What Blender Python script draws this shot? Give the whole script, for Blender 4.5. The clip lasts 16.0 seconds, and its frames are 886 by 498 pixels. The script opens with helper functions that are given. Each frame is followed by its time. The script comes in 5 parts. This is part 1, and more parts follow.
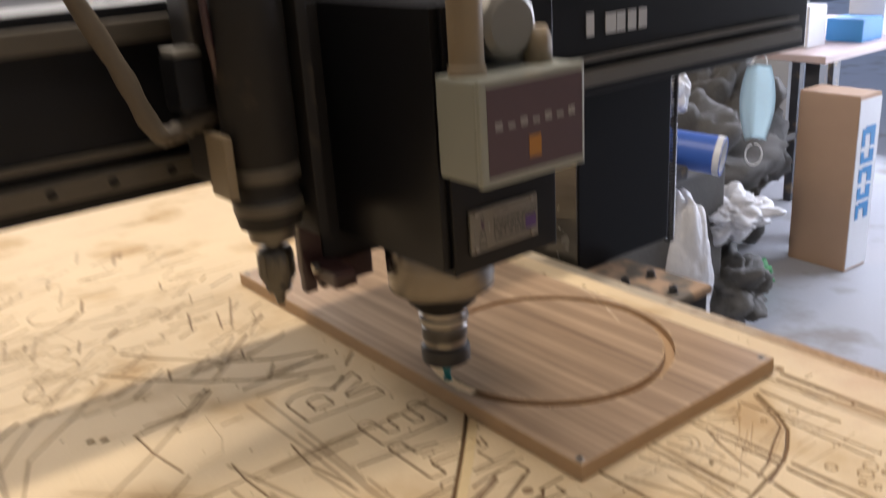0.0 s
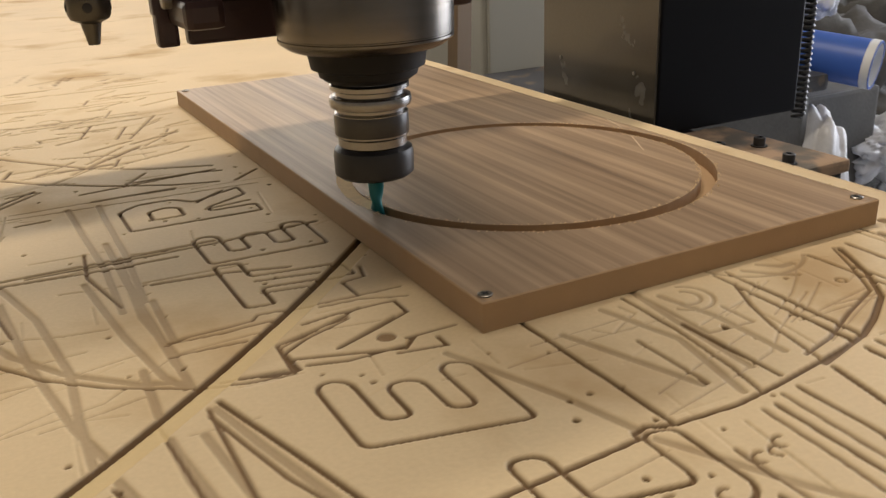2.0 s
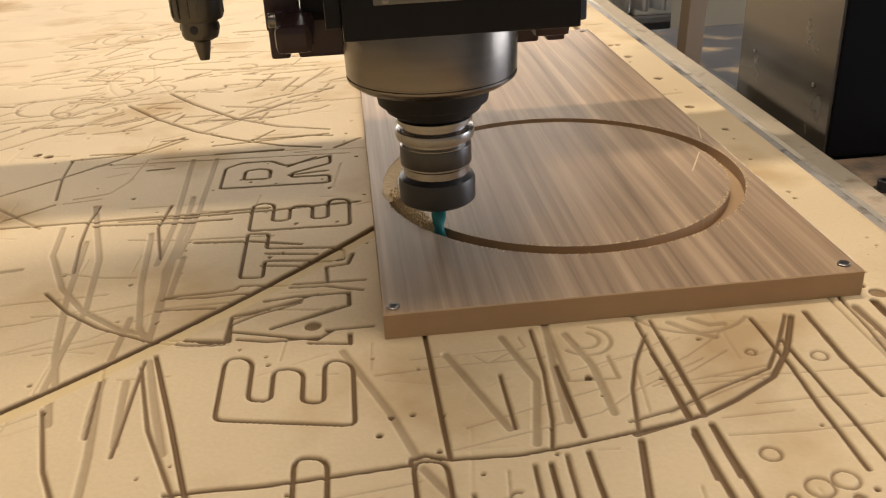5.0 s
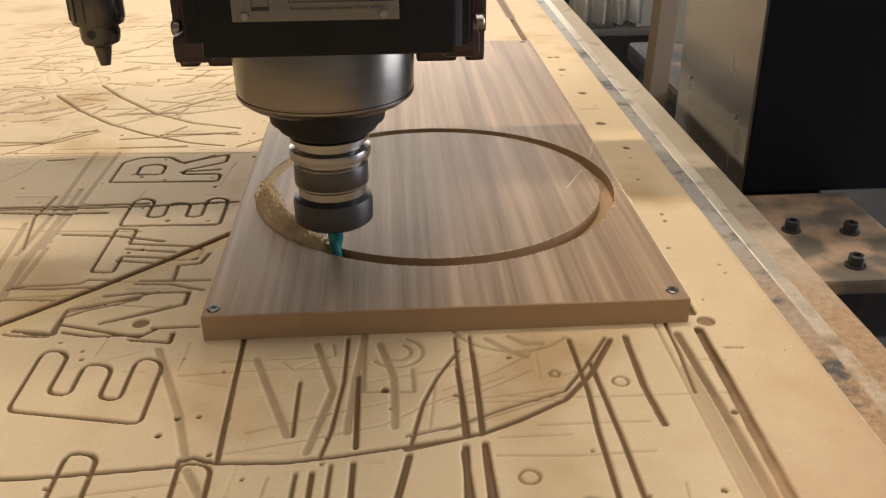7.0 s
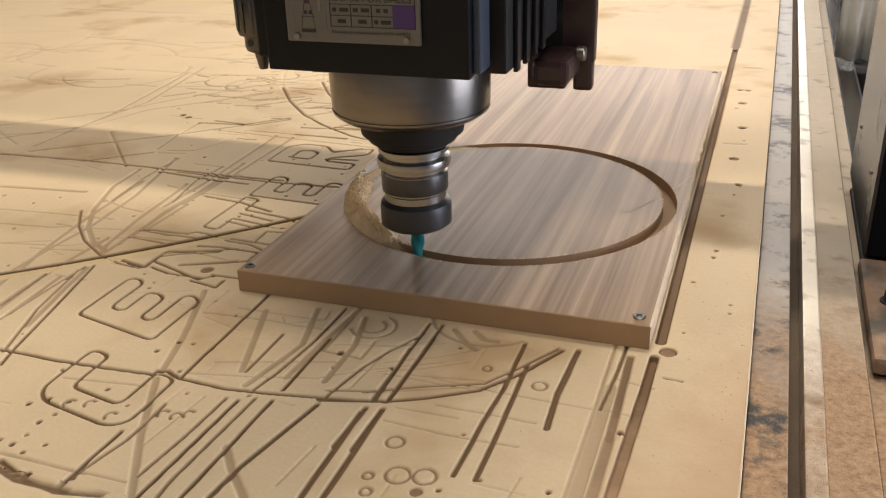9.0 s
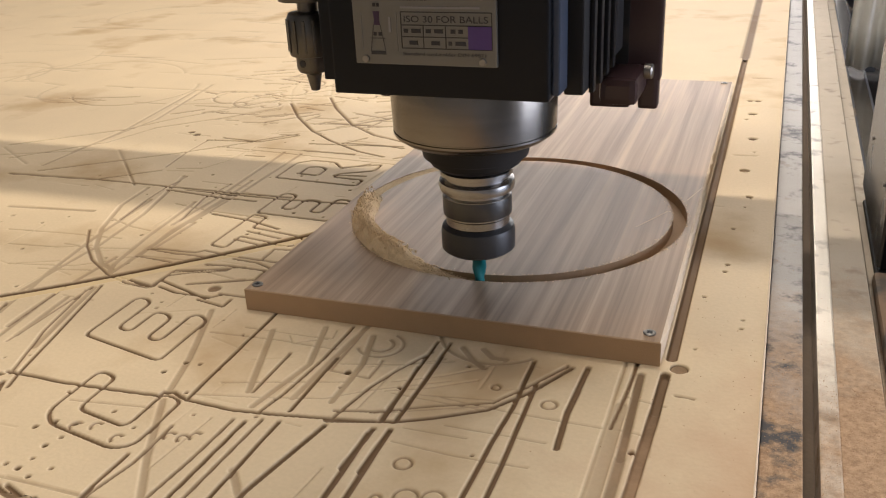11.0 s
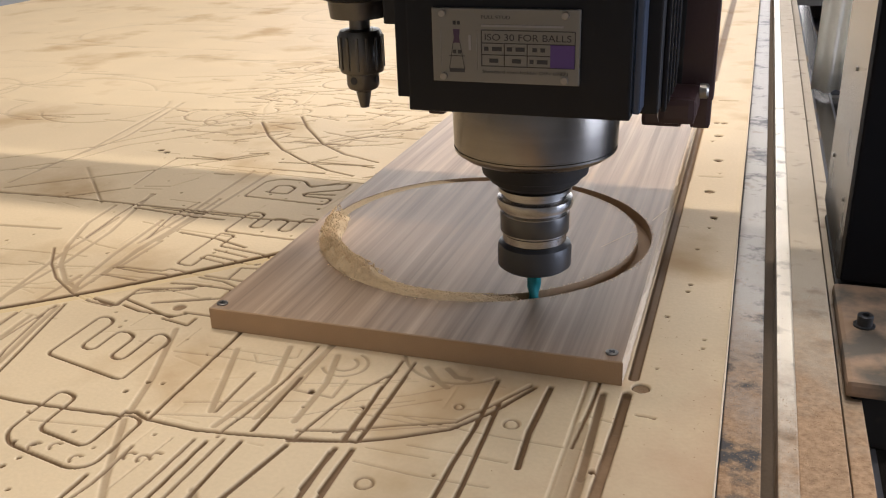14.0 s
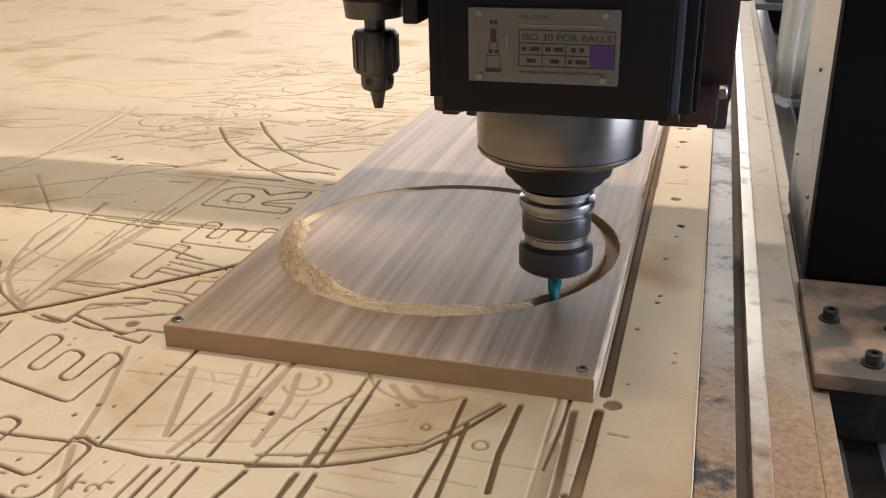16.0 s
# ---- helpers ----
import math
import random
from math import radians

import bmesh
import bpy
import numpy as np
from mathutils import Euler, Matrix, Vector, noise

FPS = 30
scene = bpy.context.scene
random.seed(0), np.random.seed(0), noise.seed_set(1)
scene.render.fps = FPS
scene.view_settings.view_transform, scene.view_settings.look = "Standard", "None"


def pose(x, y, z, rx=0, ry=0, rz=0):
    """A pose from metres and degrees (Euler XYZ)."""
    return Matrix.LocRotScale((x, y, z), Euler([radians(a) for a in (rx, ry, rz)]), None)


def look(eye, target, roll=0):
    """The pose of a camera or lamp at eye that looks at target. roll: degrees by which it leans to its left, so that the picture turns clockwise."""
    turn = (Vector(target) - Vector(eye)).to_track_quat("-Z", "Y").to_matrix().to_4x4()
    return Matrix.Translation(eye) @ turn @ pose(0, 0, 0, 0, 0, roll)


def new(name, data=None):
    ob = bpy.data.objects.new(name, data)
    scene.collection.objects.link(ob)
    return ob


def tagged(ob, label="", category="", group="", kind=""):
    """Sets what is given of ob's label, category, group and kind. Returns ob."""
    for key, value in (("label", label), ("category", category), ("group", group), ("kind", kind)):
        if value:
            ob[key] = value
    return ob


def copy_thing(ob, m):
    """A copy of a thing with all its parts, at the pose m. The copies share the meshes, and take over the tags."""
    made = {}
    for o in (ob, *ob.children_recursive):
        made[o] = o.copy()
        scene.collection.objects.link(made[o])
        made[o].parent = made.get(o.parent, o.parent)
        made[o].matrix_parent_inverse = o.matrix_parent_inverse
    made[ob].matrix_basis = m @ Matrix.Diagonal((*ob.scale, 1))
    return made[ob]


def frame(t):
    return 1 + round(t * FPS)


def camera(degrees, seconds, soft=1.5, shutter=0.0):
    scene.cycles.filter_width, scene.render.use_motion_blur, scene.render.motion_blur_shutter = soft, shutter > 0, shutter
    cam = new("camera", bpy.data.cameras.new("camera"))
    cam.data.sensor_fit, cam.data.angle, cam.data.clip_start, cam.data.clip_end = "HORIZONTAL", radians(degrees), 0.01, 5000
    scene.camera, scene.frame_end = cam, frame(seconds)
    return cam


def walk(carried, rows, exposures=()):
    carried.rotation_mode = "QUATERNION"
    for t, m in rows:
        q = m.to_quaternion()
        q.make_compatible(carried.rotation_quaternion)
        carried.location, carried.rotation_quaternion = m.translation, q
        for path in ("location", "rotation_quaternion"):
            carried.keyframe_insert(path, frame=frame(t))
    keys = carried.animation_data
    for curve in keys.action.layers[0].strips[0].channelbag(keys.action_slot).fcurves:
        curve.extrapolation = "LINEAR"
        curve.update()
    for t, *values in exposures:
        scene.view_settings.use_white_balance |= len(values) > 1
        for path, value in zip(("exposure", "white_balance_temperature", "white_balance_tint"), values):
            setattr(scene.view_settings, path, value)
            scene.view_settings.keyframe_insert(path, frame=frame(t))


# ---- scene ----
cam = camera(52.0, 16.0, soft=1.1, shutter=0.5)
PATH = [
    (0, (-0.511, -0.491, 0.486), (0.622, 1.011, -0.195), -3.6),
    (0.5, (-0.436, -0.427, 0.318), (0.716, 1.009, -0.462), -2.1),
    (1, (-0.343, -0.390, 0.233), (0.762, 1.072, -0.558), -0.4),
    (1.5, (-0.271, -0.361, 0.219), (0.680, 1.214, -0.550), -1.6),
    (2, (-0.211, -0.366, 0.212), (0.644, 1.286, -0.511), -2.2),
    (2.5, (-0.173, -0.397, 0.222), (0.581, 1.319, -0.458), -2.4),
    (3, (-0.157, -0.394, 0.215), (0.535, 1.352, -0.451), -2.2),
    (5.5, (0.032, -0.483, 0.299), (0.138, 1.296, -0.609), -2.8),
    (6, (0.064, -0.486, 0.295), (0.192, 1.297, -0.6), -2.0),
    (6.5, (0.107, -0.49, 0.29), (0.228, 1.297, -0.601), -1.4),
    (7, (0.119, -0.481, 0.294), (0.222, 1.311, -0.589), -0.5),
    (7.5, (0.18, -0.478, 0.301), (0.057, 1.314, -0.579), -0.4),
    (8, (0.274, -0.502, 0.302), (-0.129, 1.247, -0.58), -1.0),
    (8.5, (0.329, -0.516, 0.302), (-0.221, 1.202, -0.563), -1.5),
    (9, (0.35, -0.514, 0.306), (-0.274, 1.192, -0.53), -1.9),
    (9.5, (0.356, -0.51, 0.304), (-0.296, 1.196, -0.512), -2.7),
    (10, (0.351, -0.507, 0.305), (-0.302, 1.198, -0.51), -2.8),
    (12.5, (0.351, -0.508, 0.309), (-0.286, 1.215, -0.482), -2.5),
    (13, (0.353, -0.508, 0.308), (-0.272, 1.223, -0.474), -2.3),
    (13.5, (0.355, -0.508, 0.312), (-0.259, 1.227, -0.471), -2.0),
    (14, (0.359, -0.507, 0.309), (-0.247, 1.234, -0.468), -1.9),
    (14.5, (0.361, -0.501, 0.311), (-0.237, 1.24, -0.471), -1.9),
    (15, (0.359, -0.497, 0.308), (-0.216, 1.253, -0.471), -1.8),
    (15.5, (0.358, -0.491, 0.308), (-0.197, 1.265, -0.472), -1.7),
    (16, (0.35, -0.487, 0.308), (-0.175, 1.28, -0.467), -1.2),
]
walk(cam, [(t, look(eye, target, roll)) for t, eye, target, roll in PATH], exposures=[(0, -0.18, 5950, 17), (0.5, -0.42, 6400, 14), (1.0, -0.90, 6600, 15), (1.5, -0.68, 6400, 13), (3.0, -0.46, 6300, 12), (5.5, -0.22, 6400, 14), (8.0, -0.22, 6080, 14), (10.0, -0.20, 5860, 15), (16, -0.11, 5520, 15)])


# ---------------------------------------------------------------- light
def area_lamp(name, eye, target, sx, sy, watts, colour):
    data = bpy.data.lights.new(name, "AREA")
    data.shape, data.size, data.size_y, data.energy, data.color = "RECTANGLE", sx, sy, watts, colour
    ob = new(name, data)
    ob.matrix_world = look(eye, target)
    return ob


world = bpy.data.worlds.new("world")
scene.world = world
world.use_nodes = True
wn = world.node_tree.nodes
sky = wn.new("ShaderNodeTexSky")
sky.sky_type, sky.sun_disc = "NISHITA", False
sky.sun_elevation, sky.sun_rotation = radians(35), radians(90)
wn["Background"].inputs["Strength"].default_value = 0.15
world.node_tree.links.new(sky.outputs[0], wn["Background"].inputs["Color"])

FLOOR = -0.85
WARM = (1.0, 0.86, 0.66)
area_lamp("ceiling_lamp_far", (-0.35, 2.70, 2.10), (-0.35, 2.40, 0.0), 2.4, 1.2, 54, WARM)
area_lamp("ceiling_lamp_mid", (0.06, 0.58, 2.05), (0.06, 0.56, 0.0), 1.2, 0.10, 35, WARM)
area_lamp("ceiling_lamp_near", (0.14, -0.42, 2.05), (0.14, -0.42, 0.0), 1.1, 0.16, 17, WARM)
# Warm area lamp in an added north window, for glare on the far veneer.
area_lamp("added_window_light", (0.0, 5.12, 0.80), (0.0, 0.0, 0.80), 5.3, 1.05, 92, (1.0, 0.90, 0.74))
area_lamp("door_daylight", (4.15, 0.9, 0.6), (0.0, 0.9, 0.2), 2.6, 2.4, 132, (0.90, 0.94, 1.0))


# ---------------------------------------------------------------- materials
def material(name, base, rough=0.5, metal=0.0, vary=0.12, scale=40.0, fine=400.0, bump=0.1, dirt=None, dirt_amount=0.0, dirt_scale=12.0, stretch=(1, 1, 1), spec=0.5):
    """Base colour broken up by noise at two scales, with fine relief and patches of dirt."""
    m = bpy.data.materials.new(name)
    m.use_nodes = True
    n, l = m.node_tree.nodes, m.node_tree.links
    b = n["Principled BSDF"]
    b.inputs["Roughness"].default_value, b.inputs["Metallic"].default_value = rough, metal
    b.inputs["Specular IOR Level"].default_value = spec
    co = n.new("ShaderNodeTexCoord")
    mp = n.new("ShaderNodeMapping")
    mp.inputs["Scale"].default_value = stretch
    l.new(co.outputs["Object"], mp.inputs["Vector"])

    def noise_tex(s, detail):
        t = n.new("ShaderNodeTexNoise")
        t.inputs["Scale"].default_value, t.inputs["Detail"].default_value = s, detail
        l.new(mp.outputs[0], t.inputs["Vector"])
        return t

    big, small = noise_tex(scale, 4), noise_tex(fine, 3)
    mix = n.new("ShaderNodeMix")
    mix.data_type = "RGBA"
    mix.inputs["A"].default_value = (*[max(0, c * (1 - vary)) for c in base], 1)
    mix.inputs["B"].default_value = (*[min(1, c * (1 + vary)) for c in base], 1)
    add = n.new("ShaderNodeMath")
    add.operation = "MULTIPLY_ADD"
    add.inputs[1].default_value, add.inputs[2].default_value = 0.45, 0.0
    l.new(small.outputs["Fac"], add.inputs[0])
    add2 = n.new("ShaderNodeMath")
    add2.operation = "MULTIPLY_ADD"
    add2.inputs[1].default_value = 0.6
    l.new(big.outputs["Fac"], add2.inputs[0])
    l.new(add.outputs[0], add2.inputs[2])
    l.new(add2.outputs[0], mix.inputs["Factor"])
    out = mix.outputs["Result"]
    if dirt:
        dn = noise_tex(dirt_scale, 6)
        ramp = n.new("ShaderNodeMapRange")
        ramp.inputs["From Min"].default_value, ramp.inputs["From Max"].default_value = 0.62 - 0.3 * dirt_amount, 0.78 - 0.3 * dirt_amount
        l.new(dn.outputs["Fac"], ramp.inputs["Value"])
        dm = n.new("ShaderNodeMix")
        dm.data_type = "RGBA"
        dm.inputs["B"].default_value = (*dirt, 1)
        l.new(ramp.outputs[0], dm.inputs["Factor"])
        l.new(out, dm.inputs["A"])
        out = dm.outputs["Result"]
        if metal > 0:
            mm = n.new("ShaderNodeMath")
            mm.operation = "MULTIPLY_ADD"
            mm.inputs[1].default_value, mm.inputs[2].default_value = -metal, metal
            l.new(ramp.outputs[0], mm.inputs[0])
            l.new(mm.outputs[0], b.inputs["Metallic"])
        rr = n.new("ShaderNodeMath")
        rr.operation = "MULTIPLY_ADD"
        rr.inputs[1].default_value, rr.inputs[2].default_value = 0.9 - rough, rough
        l.new(ramp.outputs[0], rr.inputs[0])
        l.new(rr.outputs[0], b.inputs["Roughness"])
    l.new(out, b.inputs["Base Color"])
    if bump:
        bp = n.new("ShaderNodeBump")
        bp.inputs["Strength"].default_value, bp.inputs["Distance"].default_value = bump, 0.001
        l.new(small.outputs["Fac"], bp.inputs["Height"])
        l.new(bp.outputs[0], b.inputs["Normal"])
    return m


def spoilboard_material():
    """Cream bed board: stains, long faint fibre, cut-open core with painted groove shade."""
    m = material("spoilboard", (0.62, 0.485, 0.295), 0.62, vary=0.17, scale=9, fine=350, bump=0.12, dirt=(0.46, 0.32, 0.165), dirt_amount=0.26, dirt_scale=7)
    n, l = m.node_tree.nodes, m.node_tree.links
    b = n["Principled BSDF"]
    prev = b.inputs["Base Color"].links[0].from_socket
    # Cut core browned by depth, with the grooves' shade painted into it.
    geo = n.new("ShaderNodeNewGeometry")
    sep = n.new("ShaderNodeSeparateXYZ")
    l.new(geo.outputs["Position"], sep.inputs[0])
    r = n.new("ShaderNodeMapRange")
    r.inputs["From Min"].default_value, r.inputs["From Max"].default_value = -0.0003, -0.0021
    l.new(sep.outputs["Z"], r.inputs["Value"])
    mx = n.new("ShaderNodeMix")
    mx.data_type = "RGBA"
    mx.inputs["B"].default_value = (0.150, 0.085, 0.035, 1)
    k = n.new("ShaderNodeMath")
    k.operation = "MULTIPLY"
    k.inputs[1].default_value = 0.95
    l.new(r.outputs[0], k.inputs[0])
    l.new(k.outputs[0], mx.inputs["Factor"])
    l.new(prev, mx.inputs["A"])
    # red-brown dust swept towards the operator's end of the rail
    tn = n.new("ShaderNodeTexNoise")
    tn.inputs["Scale"].default_value, tn.inputs["Detail"].default_value, tn.inputs["Roughness"].default_value = 16, 7, 0.65
    l.new(geo.outputs["Position"], tn.inputs["Vector"])
    gx = n.new("ShaderNodeMath")
    gx.operation = "MULTIPLY_ADD"
    gx.inputs[1].default_value, gx.inputs[2].default_value = 3.0, -1.0
    l.new(sep.outputs["X"], gx.inputs[0])
    gy = n.new("ShaderNodeMath")
    gy.operation = "MULTIPLY_ADD"
    gy.inputs[1].default_value = -1.6
    l.new(sep.outputs["Y"], gy.inputs[0])
    l.new(gx.outputs[0], gy.inputs[2])
    gs = n.new("ShaderNodeMath")
    gs.operation = "ADD"
    l.new(gy.outputs[0], gs.inputs[0])
    l.new(tn.outputs["Fac"], gs.inputs[1])
    gr = n.new("ShaderNodeMapRange")
    gr.inputs["From Min"].default_value, gr.inputs["From Max"].default_value = 0.46, 0.82
    gr.inputs["To Max"].default_value = 0.75
    l.new(gs.outputs[0], gr.inputs["Value"])
    md = n.new("ShaderNodeMix")
    md.data_type = "RGBA"
    md.inputs["B"].default_value = (0.52, 0.345, 0.20, 1)
    l.new(gr.outputs[0], md.inputs["Factor"])
    l.new(mx.outputs["Result"], md.inputs["A"])
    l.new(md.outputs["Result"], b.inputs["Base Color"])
    return m


def veneer_material():
    """Walnut veneer: long grain along the board, dark and pale streaks."""
    m = bpy.data.materials.new("walnut_veneer")
    m.use_nodes = True
    n, l = m.node_tree.nodes, m.node_tree.links
    b = n["Principled BSDF"]
    b.inputs["Roughness"].default_value = 0.40
    b.inputs["Specular IOR Level"].default_value = 0.36
    # pale warm sheen at grazing angles
    b.inputs["Sheen Weight"].default_value = 0.17
    b.inputs["Sheen Roughness"].default_value = 0.32
    b.inputs["Sheen Tint"].default_value = (1.0, 0.88, 0.70, 1)
    co = n.new("ShaderNodeTexCoord")

    def streak(sx, sy, s, detail, rough=0.6):
        mp = n.new("ShaderNodeMapping")
        mp.inputs["Scale"].default_value = (sx, sy, 1)
        l.new(co.outputs["Object"], mp.inputs["Vector"])
        t = n.new("ShaderNodeTexNoise")
        t.inputs["Scale"].default_value, t.inputs["Detail"].default_value, t.inputs["Roughness"].default_value = s, detail, rough
        t.inputs["Distortion"].default_value = 0.3
        l.new(mp.outputs[0], t.inputs["Vector"])
        return t

    wide, mid, thin = streak(1, 0.03, 40, 3), streak(1, 0.012, 125, 3), streak(1, 0.02, 560, 3)
    ramp = n.new("ShaderNodeValToRGB")
    e = ramp.color_ramp.elements
    e[0].position, e[0].color = 0.36, (0.175, 0.110, 0.064, 1)
    e[1].position, e[1].color = 0.64, (0.50, 0.355, 0.225, 1)
    c = e.new(0.5)
    c.color = (0.335, 0.228, 0.140, 1)
    s1 = n.new("ShaderNodeMath")
    s1.operation = "MULTIPLY_ADD"
    s1.inputs[1].default_value = 0.36
    s2 = n.new("ShaderNodeMath")
    s2.operation = "MULTIPLY_ADD"
    s2.inputs[1].default_value = 0.50
    s3 = n.new("ShaderNodeMath")
    s3.operation = "MULTIPLY"
    s3.inputs[1].default_value = 0.14
    l.new(thin.outputs["Fac"], s3.inputs[0])
    l.new(mid.outputs["Fac"], s2.inputs[0])
    l.new(s3.outputs[0], s2.inputs[2])
    l.new(wide.outputs["Fac"], s1.inputs[0])
    l.new(s2.outputs[0], s1.inputs[2])
    l.new(s1.outputs[0], ramp.inputs["Fac"])
    l.new(ramp.outputs["Color"], b.inputs["Base Color"])
    bp = n.new("ShaderNodeBump")
    bp.inputs["Strength"].default_value, bp.inputs["Distance"].default_value = 0.05, 0.0006
    l.new(mid.outputs["Fac"], bp.inputs["Height"])
    l.new(bp.outputs[0], b.inputs["Normal"])
    return m


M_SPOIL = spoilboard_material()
M_VENEER = veneer_material()
M_CORE = material("fibreboard_core", (0.42, 0.28, 0.155), 0.75, vary=0.12, scale=60, fine=900, bump=0.25)
# Pale fibre; on the long side it also paints in daylight.
M_FIBRE_LIGHT = material("fibre_and_edge_light", (0.66, 0.53, 0.37), 0.85, vary=0.25, scale=120, fine=1200, bump=0.4)
M_DUST = material("sawdust", (0.80, 0.61, 0.36), 0.95, vary=0.26, scale=220, fine=1500, bump=0.6)


def dusty_rail(name, base, rough, metal, reach, stain=False):
    """Bare metal far along, buried in red-brown dust nearer the operator."""
    m = material(name, base, rough, metal, vary=0.16, scale=30, fine=900, bump=0.30, dirt=(0.20, 0.155, 0.105), dirt_amount=0.12, dirt_scale=36)
    n, l = m.node_tree.nodes, m.node_tree.links
    b = n["Principled BSDF"]
    prev = b.inputs["Base Color"].links[0].from_socket
    co = n.new("ShaderNodeTexCoord")
    sep = n.new("ShaderNodeSeparateXYZ")
    l.new(co.outputs["Object"], sep.inputs[0])
    t = n.new("ShaderNodeTexNoise")
    t.inputs["Scale"].default_value, t.inputs["Detail"].default_value, t.inputs["Roughness"].default_value = 24, 8, 0.7
    l.new(co.outputs["Object"], t.inputs["Vector"])
    a = n.new("ShaderNodeMath")
    a.operation = "MULTIPLY_ADD"
    a.inputs[1].default_value, a.inputs[2].default_value = -2.2, 2.2 * reach
    l.new(sep.outputs["Y"], a.inputs[0])
    c = n.new("ShaderNodeMath")
    c.operation = "ADD"
    l.new(a.outputs[0], c.inputs[0])
    l.new(t.outputs["Fac"], c.inputs[1])
    r = n.new("ShaderNodeMapRange")
    r.inputs["From Min"].default_value, r.inputs["From Max"].default_value = 0.30, 0.78
    l.new(c.outputs[0], r.inputs["Value"])
    mx = n.new("ShaderNodeMix")
    mx.data_type = "RGBA"
    t2 = n.new("ShaderNodeTexNoise")
    t2.inputs["Scale"].default_value, t2.inputs["Detail"].default_value, t2.inputs["Roughness"].default_value = 170, 6, 0.75
    l.new(co.outputs["Object"], t2.inputs["Vector"])
    grain = n.new("ShaderNodeMapRange")
    grain.inputs["From Min"].default_value, grain.inputs["From Max"].default_value = 0.36, 0.64
    l.new(t2.outputs["Fac"], grain.inputs["Value"])
    dust = n.new("ShaderNodeMix")
    dust.data_type = "RGBA"
    dust.inputs["A"].default_value, dust.inputs["B"].default_value = (0.26, 0.165, 0.09, 1), (0.48, 0.325, 0.19, 1)
    l.new(grain.outputs[0], dust.inputs["Factor"])
    l.new(dust.outputs["Result"], mx.inputs["B"])
    l.new(r.outputs[0], mx.inputs["Factor"])
    l.new(prev, mx.inputs["A"])
    out = mx.outputs["Result"]
    if stain:
        t3 = n.new("ShaderNodeTexNoise")
        t3.inputs["Scale"].default_value, t3.inputs["Detail"].default_value, t3.inputs["Roughness"].default_value = 17, 8, 0.72
        l.new(co.outputs["Object"], t3.inputs["Vector"])
        blot = n.new("ShaderNodeMapRange")
        blot.inputs["From Min"].default_value, blot.inputs["From Max"].default_value = 0.53, 0.62
        l.new(t3.outputs["Fac"], blot.inputs["Value"])
        ms = n.new("ShaderNodeMix")
        ms.data_type = "RGBA"
        ms.inputs["B"].default_value = (0.075, 0.073, 0.070, 1)
        l.new(blot.outputs[0], ms.inputs["Factor"])
        l.new(out, ms.inputs["A"])
        out = ms.outputs["Result"]
    l.new(out, b.inputs["Base Color"])
    for key, lo, hi in (("Metallic", metal, 0.0), ("Roughness", rough, 0.95)):
        k = n.new("ShaderNodeMath")
        k.operation = "MULTIPLY_ADD"
        k.inputs[1].default_value, k.inputs[2].default_value = hi - lo, lo
        l.new(r.outputs[0], k.inputs[0])
        l.new(k.outputs[0], b.inputs[key])
    return m


M_RAIL = dusty_rail("dusty_rail", (0.42, 0.355, 0.26), 0.58, 0.20, 0.16)
M_RAIL_TOP = dusty_rail("rubbed_rail", (0.72, 0.65, 0.53), 0.30, 0.55, 0.02)
M_STRIP = dusty_rail("dusty_edge_strip", (0.36, 0.335, 0.30), 0.46, 0.45, 0.10, True)
M_SLOT = material("slot_brown", (0.13, 0.095, 0.062), 0.8, vary=0.3, scale=30, fine=400, bump=0.2)
M_FOOT = material("dusty_foot_plate", (0.115, 0.095, 0.070), 0.65, 0.05, vary=0.15, scale=20, fine=500, bump=0.1, dirt=(0.34, 0.23, 0.145), dirt_amount=0.65, dirt_scale=24)
M_PLUG = material("hole_filler", (0.26, 0.17, 0.09), 0.85, vary=0.3, scale=300, fine=1200, bump=0.4)
M_SEAM = material("raw_seam", (0.62, 0.475, 0.25), 0.7, vary=0.10, scale=30, fine=400, bump=0.1)
M_STEEL = material("turned_steel", (0.20, 0.182, 0.16), 0.27, 1.0, vary=0.32, scale=22, fine=500, bump=0.03, stretch=(1, 1, 9))
M_HOLDER = material("tool_steel", (0.33, 0.32, 0.31), 0.27, 1.0, vary=0.15, scale=60, fine=900, bump=0.02)
M_NUT = material("blackened_steel", (0.045, 0.045, 0.047), 0.38, 0.35, vary=0.2, scale=60, fine=700, bump=0.05)
M_BLACK = material("black_paint", (0.0085, 0.0088, 0.0105), 0.33, vary=0.2, scale=30, fine=500, bump=0.04, spec=0.22)
M_BLACK_MATT = material("black_matt", (0.014, 0.013, 0.013), 0.6, vary=0.25, scale=40, fine=500, bump=0.08, dirt=(0.07, 0.055, 0.04), dirt_amount=0.0, dirt_scale=25, spec=0.3)
M_LEG = material("dark_leg_paint", (0.005, 0.0055, 0.0075), 0.45, vary=0.15, scale=10, fine=300, bump=0.05, spec=0.15)
M_LEG_SIDE = material("scuffed_leg_side", (0.050, 0.044, 0.034), 0.22, vary=0.25, scale=8, fine=300, bump=0.05, dirt=(0.20, 0.18, 0.15), dirt_amount=-0.15, dirt_scale=26, spec=0.85)
M_MAROON = material("maroon_casting", (0.045, 0.022, 0.022), 0.34, vary=0.25, scale=40, fine=500, bump=0.1)
M_TEAL = material("coated_carbide", (0.02, 0.20, 0.22), 0.32, 0.25, vary=0.25, scale=150, fine=900, bump=0.03)
M_PLATE = material("name_plate", (0.20, 0.19, 0.165), 0.42, 0.4, vary=0.06, scale=60, fine=900, bump=0.03)
